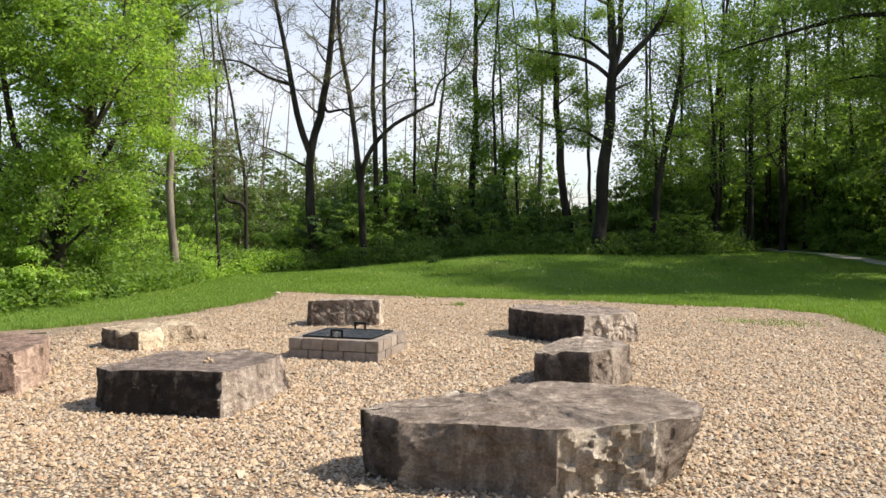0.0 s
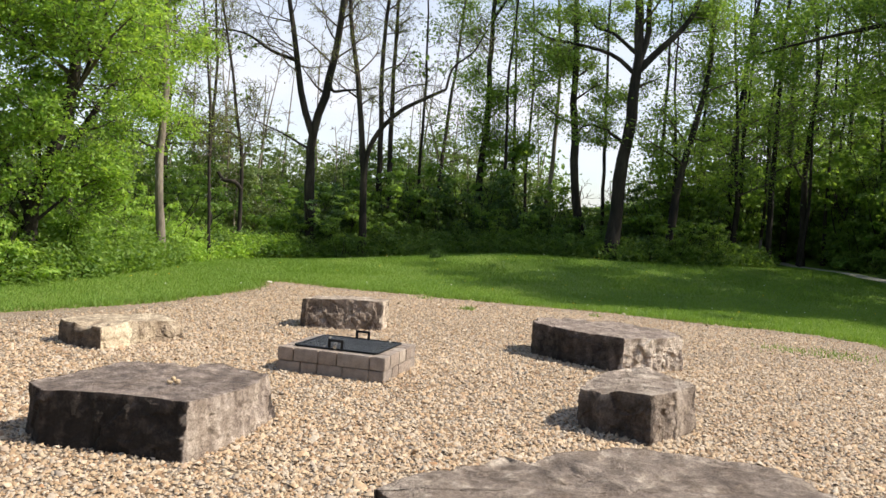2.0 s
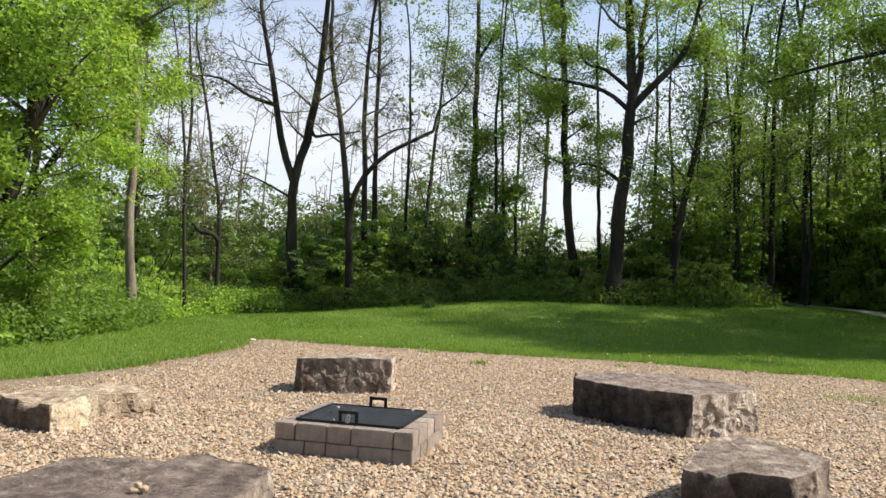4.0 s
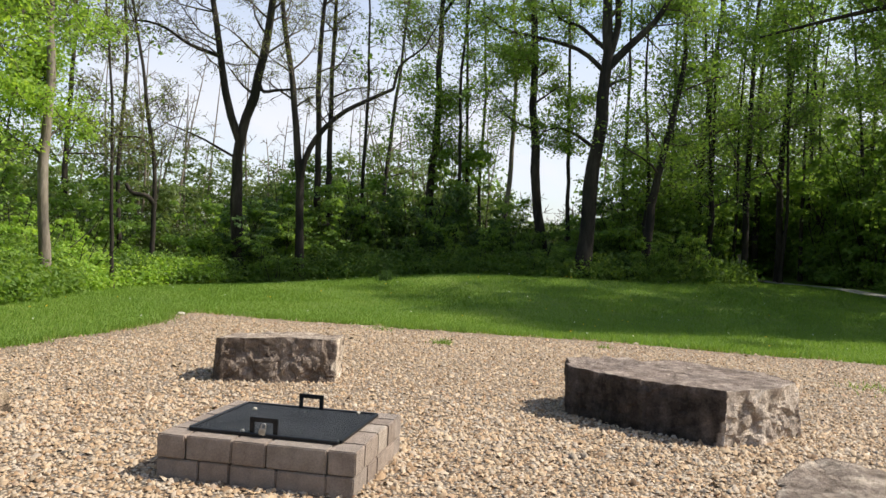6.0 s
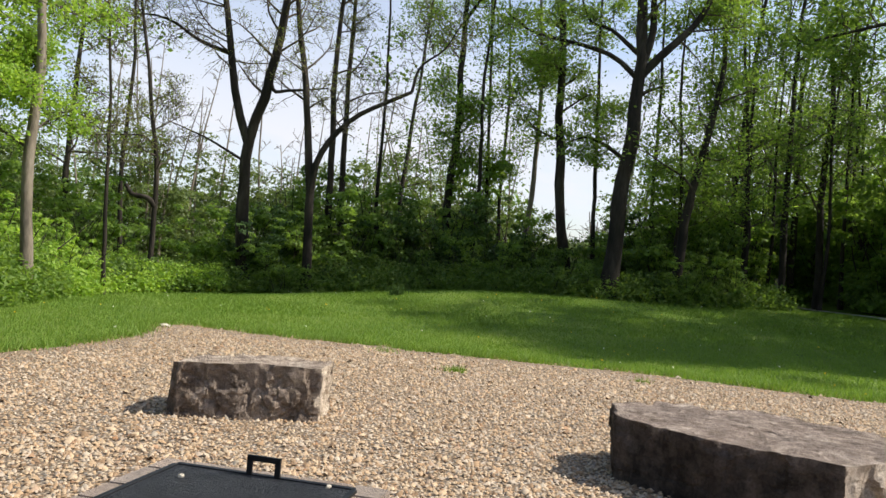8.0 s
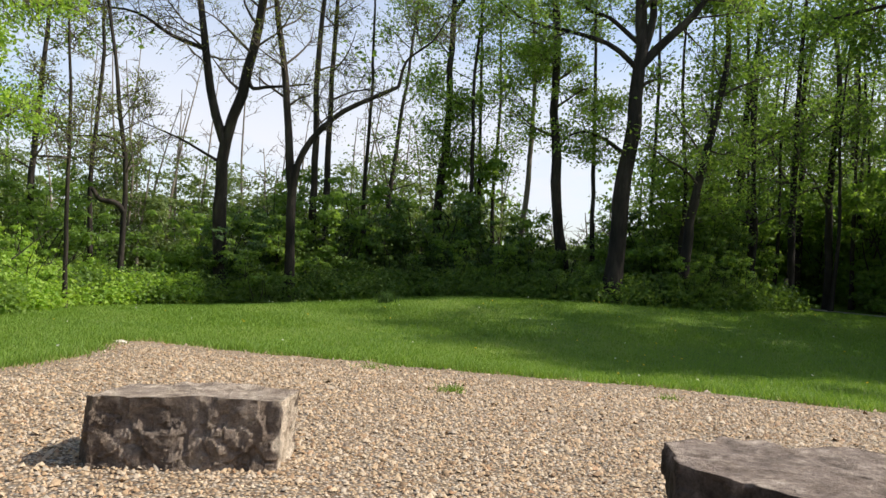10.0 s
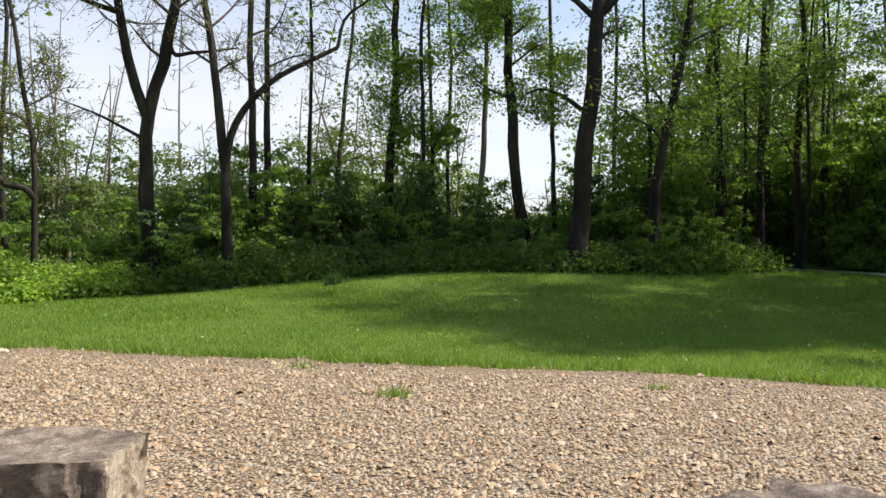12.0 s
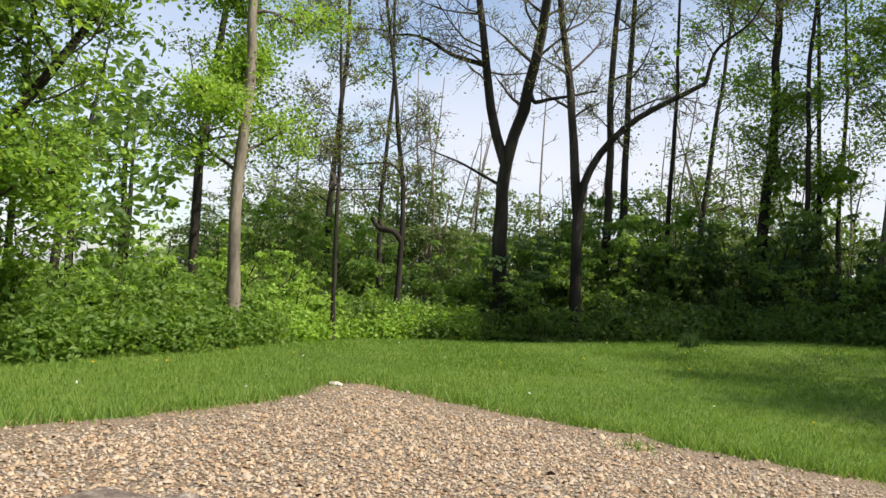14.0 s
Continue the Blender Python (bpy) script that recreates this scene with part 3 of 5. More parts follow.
# ---- plants ----
def tube(p, r, sides):
    """A tapered tube along points p with radii r."""
    p, r = np.asarray(p, float), np.asarray(r, float)
    t = np.gradient(p, axis=0)
    t /= np.linalg.norm(t, axis=1)[:, None] + 1e-9
    ref = np.array([0.31, 0.95, 0.05]) if abs(t[0, 1]) < 0.8 else np.array([1.0, 0.1, 0.0])
    u = np.cross(t, ref)
    u /= np.linalg.norm(u, axis=1)[:, None] + 1e-9
    w = np.cross(t, u)
    a = np.arange(sides) * 2 * np.pi / sides
    v = p[:, None] + r[:, None, None] * (np.cos(a)[None, :, None] * u[:, None] + np.sin(a)[None, :, None] * w[:, None])
    n = len(p)
    i = np.arange(sides)
    f = [np.stack([k * sides + i, k * sides + (i + 1) % sides, (k + 1) * sides + (i + 1) % sides, (k + 1) * sides + i], -1) for k in range(n - 1)]
    return v.reshape(-1, 3), np.concatenate(f)


class Wood:
    """Collects tubes into one mesh."""

    def __init__(self):
        self.v, self.f, self.n = [], [], 0

    def add(self, p, r, sides):
        v, f = tube(p, r, sides)
        self.v.append(v)
        self.f.append(f + self.n)
        self.n += len(v)

    def made(self, name, material, parent, label=""):
        if self.v:
            return np_part(name, np.concatenate(self.v), np.concatenate(self.f), material, parent, label, smooth=True)


def unit(v):
    return v / (np.linalg.norm(v) + 1e-9)


def shoot(rng, start, way, length, steps, wander, lift):
    p, d = [np.array(start, float)], unit(np.array(way, float))
    for _ in range(steps):
        d = unit(d + rng.normal(0, wander, 3) + np.array([0, 0, lift]))
        p.append(p[-1] + d * length / steps)
    return np.array(p)


def branch_out(rng, wood, tips, line, radius, levels, count, length, spread=0.9, lift=0.05, start=0.25, wander=0.16, least=0.008):
    """Side shoots along a line, again and again; points along the finest ones go to tips."""
    n = len(line)
    for _ in range(count):
        u = rng.uniform(start, 1.0) * (n - 1)
        k = min(int(u), n - 2)
        at = line[k] + (line[k + 1] - line[k]) * (u - k)
        along = unit(line[k + 1] - line[k])
        side = unit(np.cross(along, rng.normal(0, 1, 3)))
        size = length * rng.uniform(0.45, 1.15) * (1.2 - 0.55 * u / (n - 1))
        shootline = shoot(rng, at, along * (1 - spread * 0.6) + side * spread, size, 5 if levels > 2 else (4 if levels > 1 else 2), wander, lift)
        r0 = max(least * 1.3, radius * rng.uniform(0.32, 0.5) * (1.1 - 0.6 * u / (n - 1)))
        wood.add(shootline, np.linspace(r0, max(least * 0.6, r0 * 0.25), len(shootline)), 5 if levels > 2 else 3)
        if levels > 1:
            branch_out(rng, wood, tips, shootline, r0, levels - 1, max(4, int(count * 0.55)), size * 0.5, spread, lift, 0.2, wander, least)
            tips.append(shootline[-1])
        else:
            tips += [shootline[1], shootline[2], shootline[0] * 0.3 + shootline[2] * 0.7]


def leaves(rng, tips, per, spread, size, flat=0.6, layer=0.75):
    """Leaf blades round the tips: folded rhombs, as vertex and face arrays."""
    t = np.repeat(np.asarray(tips, float), per, 0)
    n = len(t)
    c = t + rng.normal(0, spread, (n, 3)) * np.array([1, 1, layer])
    up = rng.normal(0, 1, (n, 3)) * flat + np.array([0, 0, 0.8])
    up /= np.linalg.norm(up, axis=1)[:, None]
    u = np.cross(up, rng.normal(0, 1, (n, 3)))
    u /= np.linalg.norm(u, axis=1)[:, None] + 1e-9
    w = np.cross(up, u)
    s = size * rng.uniform(0.6, 1.3, (n, 1))
    v = np.stack([c - u * s * 0.5, c + w * s * 0.32 + up * s * 0.08, c + u * s * 0.5 - up * s * 0.08, c - w * s * 0.32 + up * s * 0.08], 1).reshape(-1, 3)
    f = np.arange(n * 4).reshape(n, 4)
    return v, f


def clump_leaves(rng, centres, radii, n, size, squash=0.6):
    """Small three-cornered leaves on the upper shells of many clumps, with loose sprigs between them."""
    centres, radii = np.asarray(centres, float), np.asarray(radii, float)
    k = rng.choice(len(centres), n, p=radii ** 2 / (radii ** 2).sum())
    d = rng.normal(0, 1, (n, 3))
    d[:, 2] = np.where(rng.uniform(0, 1, n) < 0.7, np.abs(d[:, 2]), d[:, 2])
    d /= np.linalg.norm(d, axis=1)[:, None]
    far = np.where(rng.uniform(0, 1, n) < 0.2, rng.uniform(0.9, 1.6, n), rng.uniform(0.45, 1.0, n) ** 0.6)
    c = centres[k] + d * (radii[k] * far)[:, None] * np.array([1, 1, squash])
    up = d * 0.6 + rng.normal(0, 0.5, (n, 3)) + np.array([0, 0, 0.55])
    up /= np.linalg.norm(up, axis=1)[:, None]
    u = np.cross(up, rng.normal(0, 1, (n, 3)))
    u /= np.linalg.norm(u, axis=1)[:, None] + 1e-9
    w = np.cross(up, u)
    s = size * rng.uniform(0.55, 1.35, (n, 1))
    v = np.stack([c - u * s * 0.6, c + u * s * 0.3 + w * s * 0.42, c + u * s * 0.4 - w * s * 0.38], 1).reshape(-1, 3)
    return v, np.arange(n * 3).reshape(n, 3)


def tree(name, label, trunk, r, limbs=(), seed=0, bark=None, height=15.0, shoots=12, reach=2.6, levels=3, low=0.3, foliage=(), extra_tips=0, group=""):
    """trunk, limbs: world points. The trunk goes on above its last point to height. foliage: (material, leaves a tip, spread, size) rows."""
    rng = np.random.default_rng(seed)
    bark = bark or M_BARK
    root = np.array(trunk[0], float)
    root[2] = float(ground_z(root[0], root[1])) - 0.1
    thing = tagged(new(name), label, "tree", group)
    thing.location = root
    line = np.array([root] + [np.array(p, float) for p in trunk if p[2] > root[2] + 0.5]) - root
    top = line[-1]
    if top[2] < height - 1:
        more = shoot(rng, top, unit(line[-1] - line[-2]) + np.array([0, 0, 0.5]), height - top[2], 6, 0.07, 0.08)
        line = np.concatenate([line, more[1:]])
    # even steps along the trunk
    d = np.concatenate([[0], np.cumsum(np.linalg.norm(np.diff(line, axis=0), axis=1))])
    s = np.linspace(0, d[-1], 22)
    fine = np.stack([np.interp(s, d, line[:, k]) for k in range(3)], -1)
    fine[1:-1] = 0.25 * fine[:-2] + 0.5 * fine[1:-1] + 0.25 * fine[2:]
    fine[1:] += rng.normal(0, r * 0.12, (21, 3)) * np.array([1, 1, 0])
    rad = r * (1 - 0.75 * s / d[-1]) + 0.45 * r * np.exp(-s / 0.35)
    rad *= rng.uniform(0.94, 1.06, 22)
    w = Wood()
    w.add(fine, rad, 10)
    w.made("trunk", bark, thing)
    tips = []
    twigs = Wood()
    for pts, r0, r1, count, long in limbs:
        lp = np.array(pts, float) - root
        dd = np.concatenate([[0], np.cumsum(np.linalg.norm(np.diff(lp, axis=0), axis=1))])
        ss = np.linspace(0, dd[-1], 12)
        lp = np.stack([np.interp(ss, dd, lp[:, k]) for k in range(3)], -1)
        lp[1:-1] = 0.25 * lp[:-2] + 0.5 * lp[1:-1] + 0.25 * lp[2:]
        lw = Wood()
        lw.add(lp, np.linspace(r0, r1, 12), 8)
        lw.made("limb", bark, thing)
        branch_out(rng, twigs, tips, lp, r0 * 0.7, levels - 1, count, long, start=0.25)
    branch_out(rng, twigs, tips, fine, r * 0.75, levels, shoots, reach, start=low)
    tagged(twigs.made("branch_mass", M_TWIG, thing, "fine spreading branches"), kind="stuff")
    tips = np.array(tips)
    for material, per, spread, size in foliage:
        v, f = leaves(rng, tips, per, spread, size, layer=0.45)
        tagged(np_part("crown", v, f, material, thing), kind="stuff")
    return thing


def shrub(name, label, seed, height, width, stems, clumps, count, size, material, big=0.5):
    """Many leaning stems; the leaves stand in flattened clumps along them, thick below and ragged on top."""
    rng = np.random.default_rng(seed)
    thing = tagged(new(name), label, "shrub")
    w, lines = Wood(), []
    for _ in range(stems):
        a = rng.uniform(0, 2 * np.pi)
        lean = rng.uniform(0.1, 1) * width / height
        line = shoot(rng, (0.25 * np.cos(a), 0.25 * np.sin(a), -0.1), (lean * np.cos(a), lean * np.sin(a), 1), height * rng.uniform(0.6, 1.08), 6, 0.13, 0.02)
        w.add(line, np.linspace(0.03, 0.008, len(line)), 3)
        lines.append(line)
        branch_out(rng, w, [], line, 0.02, 1, 3, height * 0.25, spread=1.0, start=0.3)
    tagged(w.made("stem_mass", M_BARK, thing), kind="stuff")
    pick = np.array(lines)[rng.integers(0, stems, clumps)]
    u = 5.99 * rng.beta(1.25, 1.0, clumps)
    k = u.astype(int)
    i = np.arange(clumps)
    centres = pick[i, k] + (pick[i, k + 1] - pick[i, k]) * (u - k)[:, None]
    centres += rng.normal(0, 1, (clumps, 3)) * np.array([1, 1, 0.3]) * width * 0.26 * (1.25 - u / 6)[:, None]
    radii = big * rng.uniform(0.45, 1.1, clumps) * (1.15 - 0.6 * u / 6)
    centres[:, 2] = np.maximum(centres[:, 2], 0.12)
    v, f = clump_leaves(rng, centres, radii, count, size)
    inner, g = clump_leaves(rng, centres * np.array([0.8, 0.8, 0.9]), radii * 0.6, count // 14, size * 1.6)
    f = np.concatenate([f, g + len(v)])
    v = np.concatenate([v, inner])
    v[:, 2] = np.maximum(v[:, 2], 0.02)
    tagged(np_part("foliage", v, f, material, thing), kind="stuff")
    return thing


def at_ground(x, y, turn=0.0, scale=1.0, tall=1.0):
    return pose(x, y, float(ground_z(x, y)), 0, 0, turn) @ Matrix.Diagonal((scale, scale, scale * tall, 1))


def trees():
    bud = ((M_BUD, 2, 0.12, 0.062),)
    thin = ((M_LEAF, 6, 0.36, 0.108),)
    pale = ((M_LEAF_PALE, 2, 0.2, 0.10), (M_LEAF, 4, .24, .11))
    # forked tree with bare twigs
    tree("forked_tree", "tall forked dark tree with bare spring twigs", [(-6.72, 31.7, 0), (-6.78, 31.7, 1.6), (-7.0, 31.7, 4.26), (-6.93, 31.7, 5.08), (-6.5, 31.7, 6.15), (-6.25, 31.7, 7.56), (-6.02, 31.7, 9.5)], .23,
         limbs=[([(-6.93, 31.7, 4.9), (-7.39, 31.7, 6.0), (-7.65, 31.7, 7.6), (-7.95, 31.7, 9.4), (-8.4, 31.7, 11.3), (-8.6, 31.9, 14)], .15, .04, 32, 2.4),
                ([(-7.72, 31.7, 7.71), (-8.75, 31.6, 8.02), (-9.5, 31.6, 8.56), (-10.26, 31.6, 8.78), (-11.1, 31.6, 8.67)], .075, .02, 18, 1.7),
                ([(-6.3, 31.7, 6.8), (-6.2, 31.6, 6.5), (-5.81, 31.5, 6.6), (-5.19, 31.5, 6.66), (-4.44, 31.5, 6.78)], .07, .02, 10, 1.3),
                ([(-7.05, 31.7, 4.3), (-8.16, 31.5, 4.89), (-9.43, 31.4, 5.35)], .05, .012, 10, 1.2)],
         seed=11, height=15, shoots=18, reach=2.8, low=.4, foliage=bud)
    tree("bowed_tree", "grey tree with a long bowed limb and bare twigs", [(-4.65, 31.5, 0), (-4.7, 31.5, 2.03), (-4.8, 31.5, 4.1), (-5.06, 31.5, 5.6), (-5.19, 31.5, 7.3), (-5.6, 31.5, 8.9), (-5.65, 31.5, 9.6)], .16,
         limbs=[([(-4.74, 31.45, 3.4), (-4.7, 31.4, 4.2), (-4.3, 31.4, 5.08), (-3.49, 31.4, 5.96), (-2.54, 31.4, 6.44), (-1.75, 31.4, 6.84)], .12, .06, 10, 1.6),
                ([(-1.75, 31.4, 6.84), (-1.59, 31.4, 7.69), (-.78, 31.4, 8.27), (-.3, 31.4, 9.2)], .055, .015, 18, 1.8)],
         seed=12, height=14, shoots=15, reach=2.4, low=.4, foliage=bud)
    tree("straight_tree", "straight grey forest tree with sparse buds", [(-4.68, 35.3, 0), (-4.7, 35.3, 2.4), (-4.7, 35.3, 5.4), (-4.85, 35.3, 8.06), (-4.76, 35.3, 10.8)], .15, seed=13, height=17, shoots=19, reach=2.4, low=.3, foliage=bud)
    tree("straight_tree", "straight dark forest tree with sparse buds", [(-4.28, 36, 0), (-4.3, 36, 2.5), (-4.39, 36, 6.4), (-4.4, 36, 8.8), (-4.35, 36, 11)], .14, seed=14, height=17, shoots=17, reach=2.3, low=.3, foliage=bud)
    tree("slender_tree", "slender sapling with bare fine twigs", [(-8.92, 26.6, 0), (-8.96, 26.6, .8), (-9.08, 26.6, 3.2), (-9.1, 26.6, 4.6), (-9.4, 26.6, 7.7)], .055, seed=15, height=11, shoots=19, reach=2.0, low=.28, foliage=bud)
    tree("slender_tree", "small grey tree with a broken low stub", [(-9.1, 30, 0), (-9.07, 30, 2.3), (-9.13, 30, 3.97), (-9.4, 30, 5.2), (-9.64, 30, 7.05), (-10.1, 30, 9.1)], .085,
         limbs=[([(-9.12, 30, 4.2), (-9.5, 29.9, 4.6), (-10.12, 29.9, 4.57), (-11.1, 29.9, 4.49)], .04, .01, 8, 1.1), ([(-9.08, 30, 2.5), (-9.25, 29.9, 2.75), (-9.75, 29.9, 2.8), (-9.95, 29.9, 3.1)], .09, .06, 1, .3)],
         seed=16, height=12, shoots=19, reach=2.2, low=.28, foliage=bud)
    tree("leafy_tree", "pale-barked tree with bright young leaves", [(-9.2, 23.5, 0), (-9.22, 23.5, .9), (-9.38, 23.5, 2.4), (-9.32, 23.5, 3.8), (-9.25, 23.5, 5.1), (-9.38, 23.5, 6.8), (-9.3, 23.5, 8.7)], .135, seed=17, bark=M_BARK_PALE, height=13, shoots=27, reach=2.3, low=.22,
         foliage=((M_LEAF_BRIGHT, 6, .19, .088),))
    tree("leafy_tree", "large bushy tree in bright fresh leaf beside the lawn", [(-9.7, 18, 0), (-9.65, 18, .8), (-9.7, 18, 1.7), (-9.2, 18, 2.8), (-8.8, 18, 4.2), (-8.9, 18, 6)], .17,
         limbs=[([(-9.7, 18, 1.5), (-10.2, 17.7, 2.6), (-10.4, 17.4, 4.2), (-10.6, 17.2, 6.5)], .11, .04, 15, 2.2), ([(-9.6, 18.1, 1.9), (-9.2, 18.8, 3.1), (-8.6, 19.4, 4.6), (-8.2, 20, 6.3)], .09, .03, 15, 2.1), ([(-9.5, 18, 1.6), (-9.0, 17.2, 2.3), (-8.7, 16.6, 3.0), (-8.5, 16.0, 3.4)], .045, .015, 16, 1.5), ([(-9.6, 18, 1.2), (-9.1, 18.3, 1.8), (-8.6, 18.5, 2.2), (-8.0, 18.6, 2.4)], .04, .012, 16, 1.3), ([(-9.8, 17.8, 1.3), (-10.0, 16.8, 2.0), (-10.4, 15.8, 2.6)], .045, .012, 16, 1.6), ([(-9.3, 18, 3.2), (-8.5, 17.7, 4.2), (-7.9, 17.4, 5.4), (-7.6, 17.2, 6.8)], .05, .015, 16, 1.7), ([(-9.9, 17.9, 2.0), (-11.3, 18.2, 3.2), (-12.6, 18.6, 4.2)], .08, .02, 14, 2.0)],
         seed=18, height=10.5, shoots=19, reach=3.2, low=.16, foliage=((M_LEAF_BRIGHT, 7, .125, .1), (M_LEAF, 6, .2, .09)))
    tree("leafy_tree", "broad tree in fresh green leaf at the lawn's edge", [(-13, 20.5, 0), (-13, 20.5, 2), (-12.8, 20.5, 4), (-13, 20.5, 7)], .2, seed=19, height=12, shoots=17, reach=3.4, low=.15, foliage=((M_LEAF, 15, .22, .092),))
    # middle of the wood
    tree("leaning_tree", "dark kinked tree hung with young leaves", [(-.3, 36.5, 0), (-.28, 36.5, 1.1), (-.26, 36.5, 4.4), (-.02, 36.5, 6.1), (-.13, 36.5, 9.4), (-.1, 36.5, 11.2)], .2,
         limbs=[([(-.1, 36.5, 11), (.3, 36.5, 11.6), (.9, 36.4, 12.6)], .09, .03, 8, 1.6)], seed=20, height=16, shoots=16, reach=2.2, low=.2, foliage=thin)
    tree("slender_tree", "slender leafy forest tree", [(1.35, 37, 0), (1.3, 37, 2.5), (1.23, 37, 4.8), (1.12, 37, 8), (.91, 37, 12.1)], .09, seed=21, height=16, shoots=15, reach=1.8, low=.15, foliage=thin)
    tree("slender_tree", "slim pale leaning tree with thin leaf", [(2.65, 36, 0), (2.72, 36, 2.1), (2.88, 36, 4.1), (3.0, 36, 7), (2.88, 36, 10.7)], .12, seed=22, bark=M_BARK_PALE, height=15, shoots=15, reach=1.8, low=.25, foliage=thin)
    tree("leaning_tree", "dark straight trunk leaning slightly, with young leaves", [(4.3, 34.5, 0), (4.18, 34.5, 1.2), (3.74, 34.5, 4.0), (3.53, 34.5, 7.1), (3.36, 34.5, 11.3)], .21, seed=23, height=17, shoots=15, reach=2.0, low=.3, foliage=pale)
    tree("slender_tree", "thin dark forest sapling", [(5.0, 34, 0), (4.96, 34, 1.8), (4.82, 34, 6), (4.66, 34, 11.2)], .09, seed=24, height=15, shoots=14, reach=1.5, low=.25, foliage=pale)
    tree("forked_tree", "stout dark oak with spreading forked limbs", [(4.72, 30.5, 0), (4.82, 30.5, 1.4), (4.96, 30.5, 4.05), (5.17, 30.5, 5.84), (5.29, 30.5, 8.0), (5.2, 30.5, 10)], .28,
         limbs=[([(5.3, 30.5, 7.7), (6.08, 30.5, 8.58), (6.79, 30.5, 9.24), (7.31, 30.5, 10.1), (7.7, 30.5, 11.8)], .15, .05, 13, 2.0), ([(5.3, 30.5, 7.9), (5.62, 30.4, 9.1), (5.5, 30.4, 10), (5.9, 30.4, 12.5)], .13, .05, 11, 1.9),
                ([(5.3, 30.5, 7.5), (4.47, 30.4, 8.24), (3.2, 30.4, 8.54), (1.76, 30.4, 8.74), (1.03, 30.4, 9.33)], .09, .025, 13, 1.6), ([(5.05, 30.5, 5.0), (4.37, 30.4, 5.45), (3.74, 30.4, 5.69), (3.3, 30.4, 5.5)], .08, .02, 11, 1.2),
                ([(5.27, 30.5, 8.3), (4.26, 30.5, 9.12), (3.63, 30.5, 9.18), (3.34, 30.5, 9.9)], .08, .03, 11, 1.6)],
         seed=25, height=16, shoots=10, reach=2.4, low=.4, foliage=pale)
    tree("slender_tree", "thin crooked dark stem among bushes", [(7.2, 32, 0), (7.22, 32, 1.6), (7.33, 32, 4.3), (7.19, 32, 6)], .08, seed=26, height=11, shoots=13, reach=1.7, low=.2, foliage=thin)
    tree("leaning_tree", "old leaning dark tree with ragged branches", [(7.0, 31, 0), (7.05, 31, 2.2), (7.25, 31, 4.2), (7.6, 31, 5.6), (7.9, 31, 7.2)], .17, seed=27, height=11, shoots=15, reach=2.4, low=.3, foliage=thin)


def overhanging_tree():
    """The leafy tree beside the lawn whose long limbs reach over the grass."""
    tree("overhanging_tree", "dark leafy tree with long limbs reaching over the lawn", [(14.6, 21.2, 0), (14.5, 21.2, 2.5), (14.3, 21.3, 5.5), (14.5, 21.4, 8.5)], .24,
         limbs=[([(14.4, 21.3, 6.2), (12.8, 21.9, 7.3), (11.0, 22.6, 7.8), (9.0, 23.4, 7.4), (7.4, 24.0, 7.0)], .12, .025, 20, 1.9),
                ([(14.4, 21.3, 7.0), (13.0, 22.8, 8.4), (11.6, 24.4, 9.2), (10.2, 26.0, 9.4)], .10, .025, 18, 1.9),
                ([(14.3, 21.3, 5.0), (12.9, 22.6, 5.9), (11.6, 23.9, 6.3), (10.8, 25.0, 6.2)], .08, .02, 14, 1.5)],
         seed=29, height=12.5, shoots=14, reach=2.8, low=.4, foliage=((M_LEAF, 9, .26, .105), (M_LEAF_MID, 6, .3, .105)))


